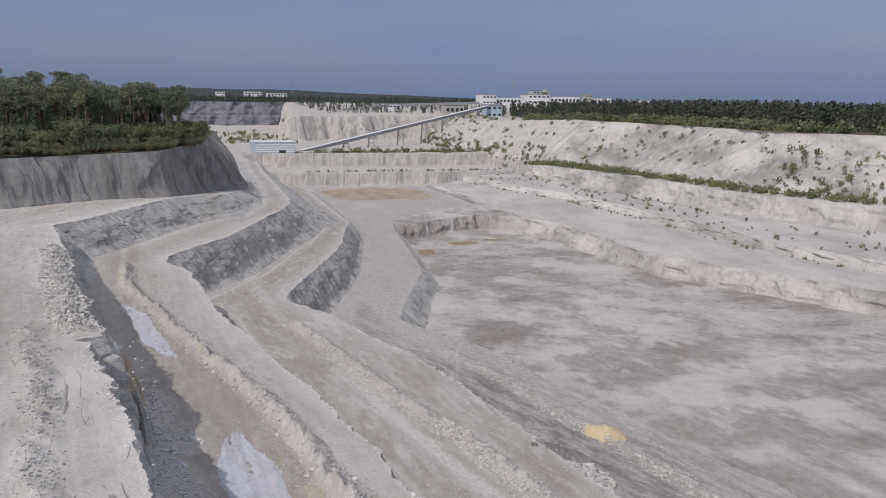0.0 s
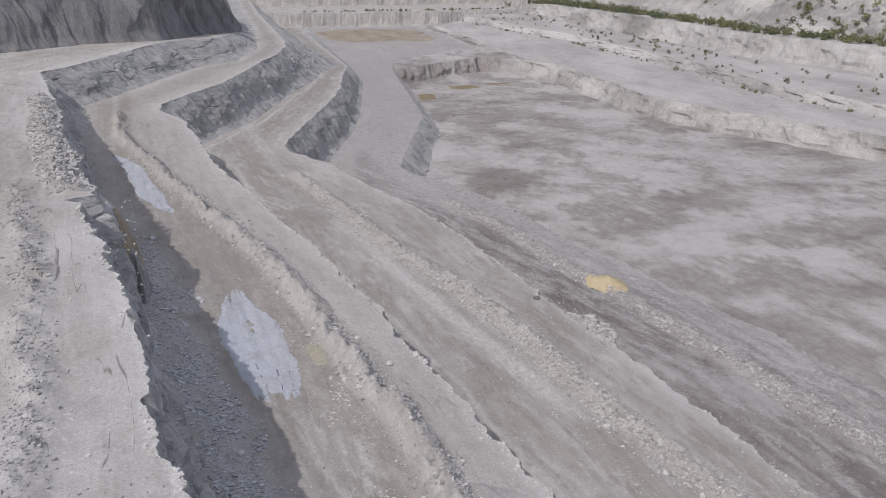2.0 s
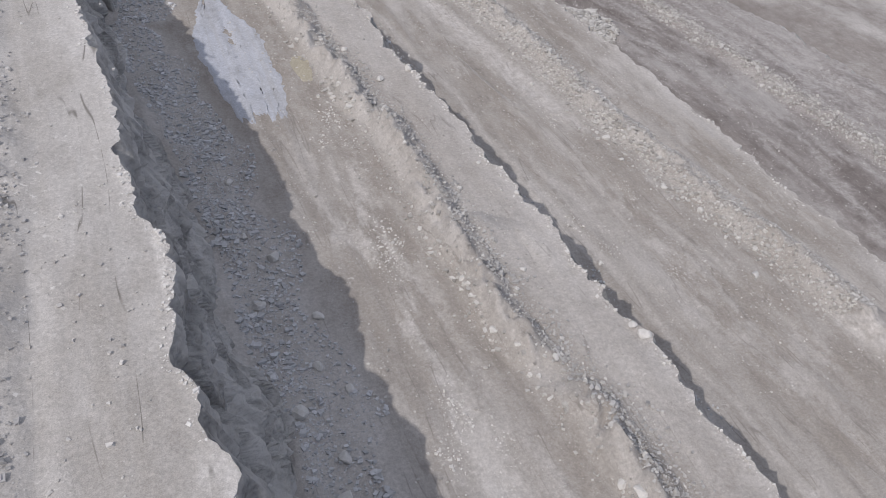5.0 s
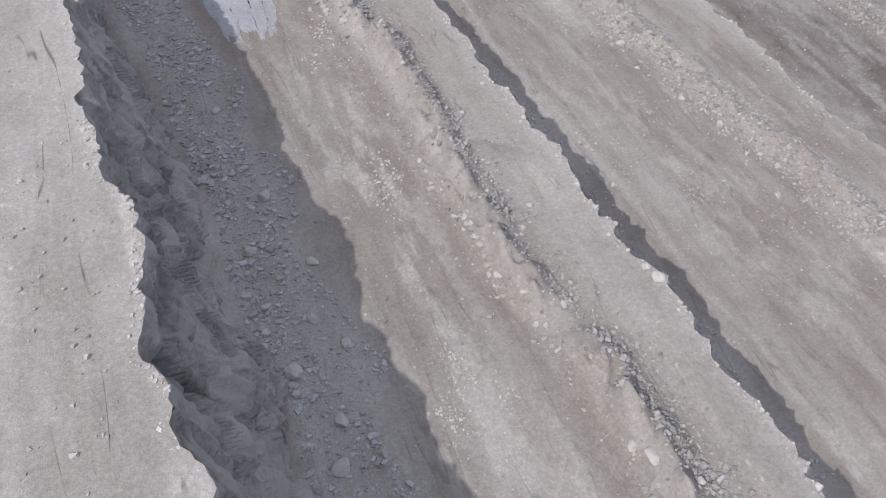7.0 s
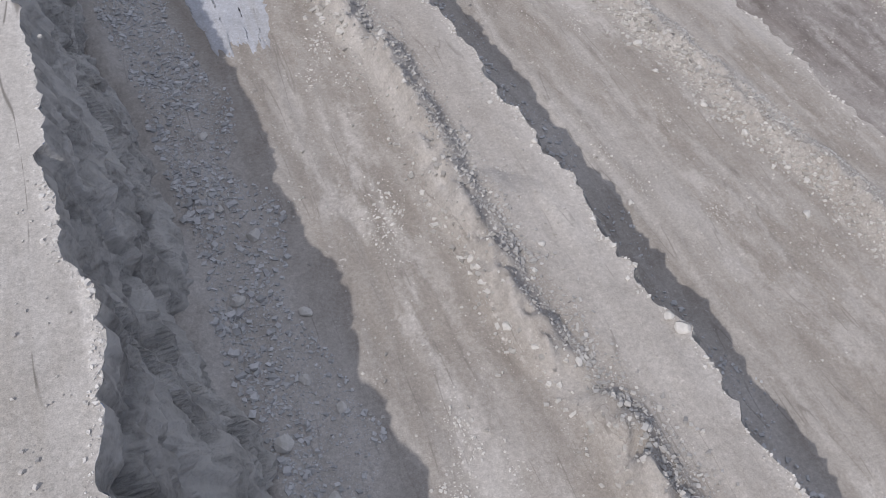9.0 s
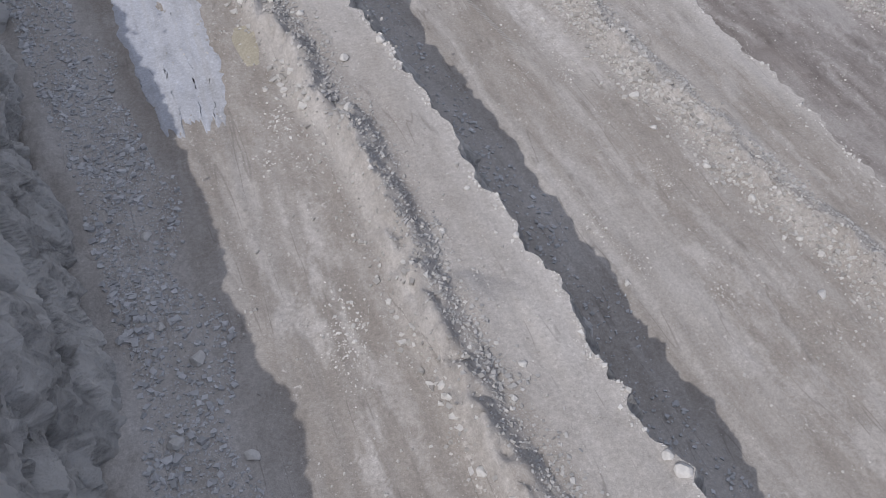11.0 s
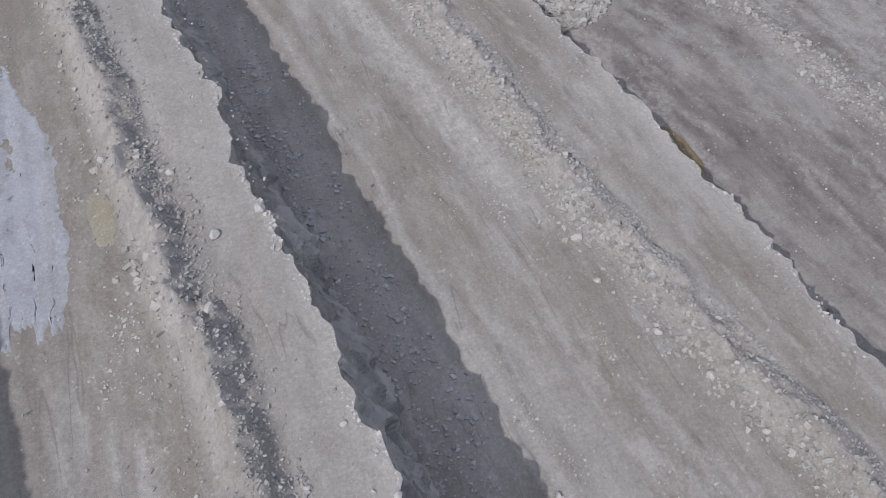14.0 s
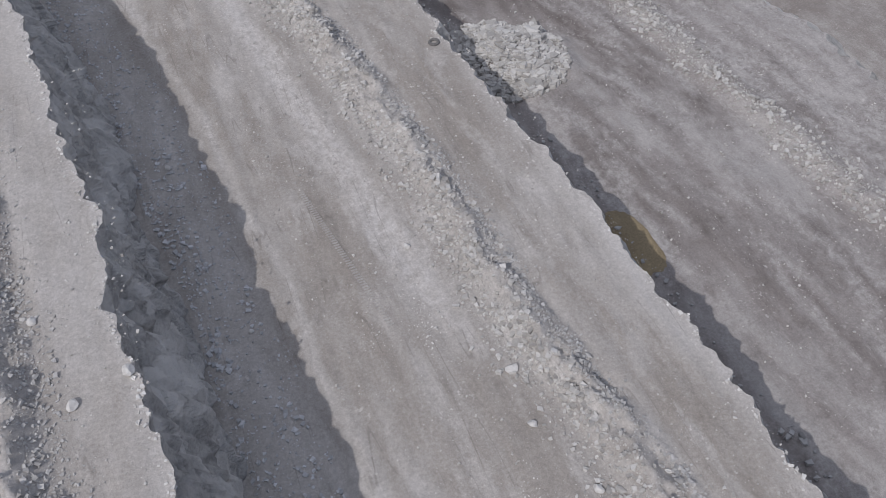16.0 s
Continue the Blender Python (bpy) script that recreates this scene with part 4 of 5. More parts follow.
T_TREE, T_BUSH = [far_tree(70 + i) for i in range(5)], [far_bush(80 + i) for i in range(5)]
PLATEAU = line([(-60, 333), (161, 280), (219, 266), (273, 236), (392, 239), (425, 232), (503, 212), (560, 215), (600, 228), (640, 256)])
pts, sc = [], []
woody = []
for _ in range(2300):
    y = 150 + 470 * rng.uniform(0, 1) ** 0.9
    f = rng.uniform(0, 1) ** 1.3
    x = float(PLATEAU(y)) + 2.5 + 110 * f
    if y > 480 and (x < 262 or f < 0.12):
        continue
    z = 18.5 if y < 424 else float(back_height(np.array([x]), np.array([y]))[0])
    if f < 0.16:
        woody.append(((x, y, z - 0.4), rng.uniform(2.5, 6.5)))
        continue
    pts.append((x, y, z - 0.5))
    sc.append(rng.uniform(6.5, 13.5))
many("far_pine_forest", T_TREE, pts, sc, M_FARPINE, "dark pine forest on the plateau behind the slope", "forest")
many("forest_edge_shrubs", T_BUSH, [w[0] for w in woody], [w[1] for w in woody], M_SHRUB, "olive shrubs along the edge of the far forest", "bushes")
pts, sc = [], []
for _ in range(700):
    y = rng.uniform(690, 1000)
    x = rng.uniform(150, 330)
    pts.append((x, y, float(back_height(np.array([x]), np.array([y]))[0]) - 0.4))
    sc.append(rng.uniform(2.5, 7))
for _ in range(420):  # wood behind the pines of the cliff
    x, y = rng.uniform(-130, 6), rng.uniform(232, 290)
    pts.append((x, y, float(surf(0, x, y)) - 0.5))
    sc.append(rng.uniform(6, 12.5))
for _ in range(420):
    x, y = rng.uniform(-100, 170), rng.uniform(925, 1100)
    pts.append((x, y, 20))
    sc.append(rng.uniform(4, 8))
for _ in range(900):
    pts.append((rng.uniform(-200, 900), rng.uniform(1000, 1500), 18.5))
    sc.append(rng.uniform(7, 12))
many("distant_woods", T_TREE, pts, sc, M_FARPINE, "dark distant woods behind the quarry", "forest")
pts, sc = [], []
for _ in range(900):  # rows and scatter on the terraces
    y = rng.uniform(150, 424)
    pick = rng.uniform()
    x6, x7 = float(RIGHT[5][0](y)), float(RIGHT[7][0](y))
    if pick < 0.42:
        x, z, s = x6 + rng.uniform(1, 9), float(RIGHT[5][1](y)), rng.uniform(1.6, 4.2)
    elif pick < 0.58:
        x4, x5 = float(RIGHT[3][0](y)), float(RIGHT[4][0](y))
        f = rng.uniform(0.0, 1.0)
        x, s = x4 + (x5 - x4) * f, rng.uniform(0.8, 2.0)
        z = float(RIGHT[3][1](y)) + (float(RIGHT[4][1](y)) - float(RIGHT[3][1](y))) * f
    elif pick < 0.68:
        x, z, s = float(RIGHT[2][0](y)) - rng.uniform(0, 3), float(RIGHT[2][1](y)) - 0.3, rng.uniform(0.7, 1.6)
    else:
        f = rng.uniform(0.04, 0.9) ** 1.2
        xa = float(RIGHT[6][0](y))
        x, s = xa + (x7 - xa) * f, rng.uniform(1.0, 3.2)
        x, z = x + 1.5, -1.8 + 20.3 * f - 0.6
    pts.append((x, y, z - 0.2))
    sc.append(s)
for _ in range(260):  # green strips along the ledges at the back
    x = rng.uniform(84, 190)
    y = 468.5 + rng.uniform(0, 4) if rng.uniform() < 0.75 else 436.5 + rng.uniform(0, 2)
    pts.append((x, y, float(back_height(np.array([x]), np.array([y]))[0]) - 0.2))
    sc.append(rng.uniform(0.8, 1.9))
for _ in range(150):  # thicket at the near end of the slope
    y = rng.uniform(170, 262)
    f = rng.uniform(0, 1) ** 1.3 * 0.7
    x = float(RIGHT[6][0](y)) + 26 * f + 1.5
    pts.append((x, y, -2 + 20.3 * f))
    sc.append(rng.uniform(1.4, 3.6))
for _ in range(640):
    y = rng.uniform(424, 660)
    pick = rng.uniform()
    if pick < 0.35:
        x = float(BX7(y)) + rng.uniform(0, 8)
    elif pick < 0.6:
        x = float(BX7(y)) + rng.uniform(0, 45)
    elif pick < 0.8:
        x, y = rng.uniform(95, 185), rng.uniform(470, 478)
    else:
        x, y = rng.uniform(60, 104), rng.uniform(560, 760)
    pts.append((x, y, float(back_height(np.array([x]), np.array([y]))[0]) - 0.2))
    sc.append(rng.uniform(1.2, 3.6))
many("terrace_bushes", T_BUSH, pts, sc, M_SHRUB, "small bushes dotted over the pale terraces", "bushes")

# ---- buildings, conveyor and masts at the back ----


def shed(x, y, z, w, d, h, label):
    s = thing("shed", x, y, z, label, "building", turn=2)
    part("wall", box(-w / 2, w / 2, -d / 2, d / 2, 0, h * 0.92, 0.05), M_BLUE, s)
    bm = box(-w / 2 - 0.4, w / 2 + 0.4, -d / 2 - 0.4, d / 2 + 0.4, h * 0.92, h, 0.08)
    part("roof", bm, M_WHITE, s, "pale flat roof")
    for i in range(4):
        z0 = h * (0.12 + 0.19 * i)
        part("cladding_band", box(-w / 2 + 0.3, w / 2 - 0.3, -d / 2 - 0.12, -d / 2, z0, z0 + h * 0.085), M_WHITE, s, "white cladding band")
    # flat dark panel paints the shade inside an open doorway
    part("door", box(w * 0.1, w * 0.26, -d / 2 - 0.16, -d / 2, 0, h * 0.28), M_GLASS, s, "dark panel standing for the shade in a doorway")
    return s


shed(73.8, 476, -1.2, 22, 12, 6.4, "blue and white clad shed on a quarry bench")


def block(x, y, z, w, d, h, material, label, rows=1, cols=6, category="building"):
    b = thing("plant_building", x, y, z, label, category, "buildings of the works")
    part("wall", box(-w / 2, w / 2, -d / 2, d / 2, -2, h, 0.1), material, b)
    part("roof", box(-w / 2 - 0.5, w / 2 + 0.5, -d / 2 - 0.5, d / 2 + 0.5, h, h + 0.7), M_ROOF, b, "grey roof edge")
    for r in range(rows):
        for c in range(cols):
            x0 = -w / 2 + w * (c + 0.2) / cols
            z0 = h * (r + 0.45) / rows
            part("window", box(x0, x0 + w * 0.6 / cols, -d / 2 - 0.15, -d / 2 + 0.1, z0, z0 + h * 0.28 / rows), M_GLASS, b)
    return b


block(366, 890, 22, 16, 20, 11, M_WHITE, "white works building with a flat roof", 2, 4)
block(392, 905, 22, 34, 20, 8.5, M_WHITE, "long white works hall", 1, 8)
block(428, 900, 23, 26, 22, 11, M_WHITE, "white works building beside a tower", 2, 5)
block(459, 905, 23, 40, 24, 9.5, M_WHITE, "long white works hall", 1, 9)
block(489, 895, 24, 8, 10, 11, M_CONC, "narrow grey tower block of the works", 3, 2)
block(507, 905, 24, 26, 20, 7.5, M_WHITE, "low white works hall", 1, 6)
block(566, 910, 22, 16, 14, 7.5, M_WHITE, "white house behind the far trees", 1, 4)
block(448, 940, 23, 13, 12, 16, M_BLUE, "tall blue-grey works tower", 3, 3)
block(254, 604, 15, 12, 9, 9.5, M_BLUE, "blue-grey transfer house at the end of the conveyor", 2, 3)
block(240, 650, 15, 15, 10, 9, M_CONC, "grey hall beside the conveyor", 1, 4)
block(218, 742, 19, 14, 8, 4, M_WHITE, "low white shed on the upper bench", 1, 4)
block(182, 1790, 27, 16, 20, 7, M_WHITE, "small white distant house", 1, 3)
block(246, 1800, 27, 34, 20, 8, M_WHITE, "long white distant hall", 1, 6)
block(300, 1850, 27, 40, 20, 6, M_WHITE, "low white distant hall", 1, 6)
tower_bm = bmesh.new()
limb(tower_bm, (0, 0, 0), (0, 0, 17), 3.2, 2.6, 14)
limb(tower_bm, (0, 0, 14), (0, 0, 15.4), 7.0, 7.0, 16)
tower = thing("silo_tower", 452, 925, 23, "grey round tower with a wide head", "tower")
part("shaft", tower_bm, M_CONC, tower)
for x, y, z, h, label in ((404, 905, 24, 23, "thin tall mast at the works"), (270, 1500, 22, 26, "thin distant radio mast")):
    mast = thing("mast", x, y, z, label, "mast")
    bm = bmesh.new()
    limb(bm, (0, 0, -1), (0, 0, h), 0.55, 0.3, 6)
    part("pole", bm, M_STEEL, mast)
    part("head", box(-0.8, 0.8, -0.4, 0.4, h - 3, h - 1.5, 0.05), M_STEEL, mast)

conveyor = thing("conveyor", 90.8, 488, -1.6, "long grey enclosed conveyor bridge climbing to the works", "conveyor")
end = Vector((157, 110, 24.9))
part("gallery", beam((0, 0, 0), end, 2.2, 1.7), M_STEEL, conveyor, "grey clad gallery")
part("roof", beam(Vector((0, 0, 1.0)), end + Vector((0, 0, 1.0)), 2.6, 0.2), M_WHITE, conveyor, "pale roof sheets")
for f in (0.2, 0.32, 0.47, 0.6, 0.72, 0.84):
    top = end * f
    gx, gy = 90.8 + top.x, 488 + top.y
    ground = float(back_height(np.array([gx]), np.array([gy]))[0]) + 1.6
    if top.z - ground > 1.5:
        trestle = new("trestle")
        trestle.parent = conveyor
        for sx in (-1.3, 1.3):
            part("leg", beam((top.x + sx * 1.6, top.y, ground - 0.5), (top.x + sx, top.y, top.z - 1), 0.8, 0.8), M_CONC, trestle)
        for k in (0.35, 0.7):
            zc = ground + (top.z - ground) * k
            part("cross_beam", beam((top.x - 1.9, top.y, zc), (top.x + 1.9, top.y, zc), 0.4, 0.4), M_CONC, trestle)
belt = thing("conveyor", 171, 722, 18.5, "thin grey conveyor on the upper bench", "conveyor")
part("gallery", beam((0, 0, 0), (46, 18, 4), 2.0, 1.8), M_STEEL, belt)
part("gallery", beam((46, 18, 4), (125, 14, 7), 2.0, 1.8), M_STEEL, belt)
for f in (0.1, 0.4, 0.7, 1.0):
    part("leg", beam((46 * f, 18 * f, -3), (46 * f, 18 * f, 4 * f), 0.7, 0.7), M_CONC, belt)

# ---- patches lying on the benches ----


def patch(name, k, cx, cy, rx, ry, material, label, category, seed, lean=0.0, lift=0.03, floor=None):
    th, rr = np.meshgrid(np.linspace(0, math.tau, 97), np.linspace(0, 1, 14))
    wob = 1 + 0.11 * fbm(np.cos(th) * 1.6 + seed, np.sin(th) * 1.6, 3, seed) + 0.03 * vnoise(np.cos(th) * 9 + seed, np.sin(th) * 9, seed)
    cs, sn = np.sign(np.cos(th)) * np.abs(np.cos(th)) ** 0.6, np.sign(np.sin(th)) * np.abs(np.sin(th)) ** 0.75
    y = cy + sn * rr * ry * wob
    x = cx + cs * rr * rx * wob * (1 + 0.12 * vnoise(y / 1.3, y * 0, seed + 2)) + lean * (y - cy)
    z = surf(k, x, y) if floor is None else floor + 0.25 * fbm(x / 14, y / 9, 4, 300) + 0.1 * fbm(x / 2.5, y / 2.5, 2, 310)
    z = z + lift - 0.06 * rr ** 6
    me = mesh_of(name, np.stack([x, y, z], -1).reshape(-1, 3), grid_faces(*x.shape), material)
    return tagged(new(name, me), label, category)




def slurry(left, right, y0, y1, label, seed):
    """A drying slurry film between two shores, dragged out into streaks at both ends and along its sides."""
    cols, rows = 70, int((y1 - y0) / 0.13)
    u, v = np.meshgrid(np.linspace(0, 1, cols), np.linspace(0, 1, rows))
    drag = 0.8 * vnoise(u * 14, u * 0, seed) + 0.5 * vnoise(u * 31, u * 0, seed + 1)
    y = y0 + drag * (1 - v) + (y1 - y0 + 2.0 * vnoise(u * 9, u * 0, seed + 2) * v) * v
    shore = 0.16 * fbm(y / 1.8, y * 0, 3, seed + 3) + 0.1 * vnoise(y / 0.3, y * 0, seed + 4)
    far_shore = 0.2 * fbm(y / 2.6, y * 0, 3, seed + 5) + 0.12 * vnoise(y / 0.35, y * 0, seed + 6)
    x = (left(y) + shore) * (1 - u) + (right(y) + far_shore) * u
    edge = np.minimum(np.minimum(u, 1 - u) * 18, np.minimum(v, 1 - v) * 30)
    z = surf(2, x, y) + 0.03 - 0.045 * np.clip(1 - edge, 0, 1)
    isle = np.clip(1.6 * fbm(x / 1.1, y / 1.3, 4, seed + 7, 0.5) - 1.55, 0, 1)
    z = z - 0.12 * isle  # the road shows through where the film has drained
    me = mesh_of("slurry_puddle", np.stack([x, y, z], -1).reshape(-1, 3), grid_faces(*x.shape), M_SLURRY)
    return tagged(new("slurry_puddle", me), label, "puddle")


slurry(line([(44, 4.3), (46, 3.8), (50, 3.1), (56, 2.8), (58.5, 2.9), (62, 3.6), (66, 4.8)]), line([(44, 6.9), (47.5, 7.6), (51, 7.8), (55, 7.9), (59, 7.1), (64, 5.9), (66, 5.3)]), 45.2, 65.3,
       "pale blue-white lime slurry puddle on the haul road", 3)
slurry(line([(90, 1.0), (99, -1.9), (113, -3.3), (122, -4.9)]), line([(90, 2.0), (99, 1.1), (112, -0.7), (122, -4.2)]), 90.8, 121.5, "thin pale slurry puddle on the haul road", 4)
patch("clay_patch", 2, 9.4, 51.0, 0.75, 2.3, M_CLAY, "dull yellow clay stain beside the windrow", "stain", 6, 0.0, 0.02)
patch("mud_pool", 4, 45.9, 57.5, 1.3, 2.9, M_OCHRE, "ochre mud pool at the foot of a rock face", "puddle", 7, 0.0, 0.02)
patch("mud_pool", 4, 112, 288, 6, 3.5, M_OCHRE, "brown mud pool on the pit floor", "puddle", 9, 0.0, 0.05, -22)
patch("mud_pool", 4, 92.5, 272, 3, 6, M_OCHRE, "brown mud pool at the foot of the pit edge", "puddle", 13, 0.25, 0.05, -22)
patch("clay_flat", 4, 108, 392, 26, 24, M_TAN, "tan clay flat at the head of the pit", "stain", 12, 0.0, 0.06)
patch("mud_pool", 4, 126, 291, 5, 2.5, M_OCHRE, "brown mud pool on the pit floor", "puddle", 10, 0.0, 0.05, -22)

th, rr = np.meshgrid(np.linspace(0, math.tau, 61), np.linspace(0, 1, 16))
rad = 2.9 * (1 + 0.12 * fbm(np.cos(th) * 2, np.sin(th) * 2, 3, 15))
x, y = 59.2 + np.cos(th) * rr * rad, 93.6 + np.sin(th) * rr * rad * 1.15
z = surf(4, x, y) * rr ** 3 + (1 - rr ** 3) * -16.9 + 1.5 * (1 - rr) ** 0.8 + 0.1 * fbm(x / 0.6, y / 0.6, 3, 16)
tagged(new("sand_heap", mesh_of("sand_heap", np.stack([x, y, z], -1).reshape(-1, 3), grid_faces(*x.shape), M_SAND)), "heap of pale yellow sand on the lowest bench", "sand pile")

# ---- stones ----
CHUNK_V = np.array([(x, y, z) for x in (-1, 1) for y in (-1, 1) for z in (-1, 1)], float) * 0.72
CHUNK_F = np.array([(0, 1, 3, 2), (4, 6, 7, 5), (0, 4, 5, 1), (2, 3, 7, 6), (1, 5, 7, 3)])  # bedded, with no underside


def stones(name, k, xy, size, material, label):
    """Loose rubble on bench k, one object."""
    n, size = len(xy), size * 0.62
    x, y = xy.T
    z = surf(k, x, y)
    size = size * (1.0 + 0.5 * np.clip(fbm(x / 1.2, y / 2.6, 2, 26), -0.6, 1))  # coarse and fine runs
    v = CHUNK_V[None] + rng.uniform(-0.42, 0.42, (n, 8, 3))
    v = v * (size[:, None, None] * np.stack([rng.uniform(0.8, 1.4, n), rng.uniform(0.7, 1.1, n), rng.uniform(0.55, 0.95, n)], -1)[:, None])
    a = rng.uniform(0, math.tau, n)
    c, s = np.cos(a)[:, None], np.sin(a)[:, None]
    v = np.stack([v[..., 0] * c - v[..., 1] * s, v[..., 0] * s + v[..., 1] * c, v[..., 2]], -1)
    v = v + np.stack([x, y, z + size * 0.22], -1)[:, None]
    f = CHUNK_F[None] + 8 * np.arange(n)[:, None, None]
    return tagged(new(name, mesh_of(name, v.reshape(-1, 3), f.reshape(-1, 4), material, False)), label, "stones", kind="stuff")


def sizes(n, low, high, power=3.0):
    return low + (high - low) * rng.uniform(0, 1, n) ** power


def along(n, centre, y0, y1, off, spread):
    y = y0 + (y1 - y0) * rng.uniform(0, 1, n) ** 1.15
    return np.stack([centre(y) + off + rng.normal(0, spread, n), y], -1)


def strip(n, k, y0, y1, a, b, power=1.0):
    """Stones between a and b metres right of the edge of bench k."""
    y = y0 + (y1 - y0) * np.minimum(rng.uniform(0, 1.12, n), rng.uniform(0.0, 1.0, n) + 0.55)
    lump = fbm(y / 4, y * 0, 2, 21)
    return np.stack([EDGE[k](y) + a + (b - a) * rng.uniform(0, 1, n) ** power * (1 + 0.2 * lump), y], -1)


stones("fallen_stones", 2, strip(15000, 1, 3, 75, 3.2, 7.0, 1.0), sizes(15000, 0.035, 0.25, 7), M_SHADE_SCREE, "grey fallen stones at the foot of the upper face")
stones("fallen_grit", 2, strip(12000, 1, 3, 60, 3.4, 6.8, 1.0), sizes(12000, 0.025, 0.1, 3), M_SHADE_SCREE, "grey grit below the upper face")
stones("windrow_stones", 2, along(15000, BERM2, 2, 120, 1.15, 0.62), sizes(15000, 0.03, 0.17, 4), M_STONE_GREY, "grey rubble on the windrow")
stones("windrow_stones", 2, along(5000, BERM2, 2, 120, 0.9, 0.6), sizes(5000, 0.03, 0.22, 5), M_STONE, "pale broken stones on the windrow")
stones("windrow_stones", 2, along(3600, BERM2, 2, 120, -1.1, 0.35), sizes(3600, 0.025, 0.26, 8), M_STONE, "pale stones at the windrow's edge")
stones("windrow_stones", 3, along(20000, BERM3, 24, 125, -0.8, 0.8), sizes(20000, 0.03, 0.25, 6), M_STONE, "pale rubble of the lower windrow")
stones("windrow_stones", 3, along(9000, BERM3, 24, 125, 1.05, 0.32), sizes(9000, 0.03, 0.17, 4), M_STONE_GREY, "grey grit beside the lower windrow")
stones("windrow_stones", 1, along(5200, BERM1, 8, 66, 0.0, 0.6), sizes(5200, 0.02, 0.15, 4), M_STONE_GREY, "grey rubble of the upper windrow")
stones("edge_rubble", 1, strip(5000, 1, 62, 122, -3.4, -0.2), sizes(5000, 0.04, 0.34, 4), M_STONE, "pale rubble along the broken upper edge")
stones("fallen_stones", 3, strip(12000, 2, 8, 100, 2.2, 6.0, 1.3), sizes(12000, 0.025, 0.2, 6), M_SHADE_SCREE, "grey fallen stones below the middle bench")
stones("fallen_stones", 4, strip(2200, 3, 20, 130, 2.0, 5.0, 1.5), sizes(2200, 0.04, 0.26, 4), M_STONE_GREY, "grey fallen stones below the lower bench")
stones("windrow_stones", 4, along(10000, BERM4, 35, 140, 0.0, 0.9), sizes(10000, 0.04, 0.28, 4), M_STONE, "pale stones in a row on the lowest bench")
clumps = []
for _ in range(26):  # splintered white rock crushed on the haul roads
    k = 2 if rng.uniform() < 0.7 else 3
    cx, cy = (rng.uniform(6.6, 10.2), rng.uniform(5, 46)) if k == 2 else (rng.uniform(25, 31), rng.uniform(28, 62))
    m = rng.randint(30, 110)
    clumps.append((k, np.stack([cx + rng.normal(0, 0.35, m), cy + rng.normal(0, 0.7, m)], -1)))
for k in (2, 3):
    xy = np.concatenate([c for j, c in clumps if j == k])
    stones("splinters", k, xy, sizes(len(xy), 0.025, 0.11, 4), M_CHIP, "white crushed rock splinters on the haul road")
for k, y0, y1, n in ((1, 6, 60, 1100), (2, 4, 110, 1500), (3, 24, 130, 1400)):
    y = rng.uniform(y0, y1, n)
    xy = np.stack([edge_x(k, y) - 0.04 - 0.4 * rng.uniform(0, 1, n) ** 2.2, y], -1)
    stones("edge_chips", k, xy, sizes(n, 0.03, 0.15, 5), M_CHIP, "white broken chips along the brink of a bench")
for cx, cy, r, n in ((46.2, 79.0, 5.2, 6000), (44.5, 96, 3.0, 1300), (40.5, 113, 3.0, 1300)):
    a, d = rng.uniform(0, math.tau, n), r * rng.uniform(0, 1, n) ** 0.5
    stones("rubble_heap", 4, np.stack([cx + d * np.cos(a), cy + d * np.sin(a)], -1), sizes(n, 0.08, 0.6, 3.2), M_STONE, "heap of pale broken rock at the foot of a face")
for k, x0, x1, y0, y1, n in ((2, 5, 17, 4, 70, 7000), (3, 24, 42, 20, 90, 9000), (4, 48, 70, 40, 120, 9000), (1, -7, -2.4, 8, 60, 1200)):
    xy = np.stack([rng.uniform(x0, x1, n), rng.uniform(y0, y1, n)], -1)
    stones("scattered_stones", k, xy, sizes(n, 0.022, 0.12, 7), M_STONE, "scattered pale pebbles on the bench")


def boulder_mesh(seed):
    r = np.random.RandomState(seed)
    bm = bmesh.new()
    bmesh.ops.create_icosphere(bm, subdivisions=2, radius=1.0)
    cuts = [(Vector(r.normal(size=3)).normalized(), r.uniform(0.45, 0.8)) for _ in range(9)]
    for v in bm.verts:
        for nrm, d in cuts:
            over = v.co.dot(nrm) - d
            if over > 0:
                v.co -= nrm * over
        v.co *= r.uniform(0.96, 1.04)
    me = bpy.data.meshes.new("boulder")
    bm.to_mesh(me)
    bm.free()
    me.materials.append(M_STONE)
    return me


BOULDERS = [boulder_mesh(90 + i) for i in range(6)]


def boulder(k, x, y, size, label):
    ob = new("boulder", BOULDERS[rng.randint(6)])
    z = float(surf(k, x, y))
    ob.matrix_world = pose(x, y, z + size * 0.3, 0, 0, rng.uniform(0, 360)) @ Matrix.Diagonal((size * rng.uniform(0.9, 1.3), size * rng.uniform(0.8, 1.0), size * rng.uniform(0.6, 0.8), 1))
    tagged(ob, label, "boulder", "loose boulders on the benches")


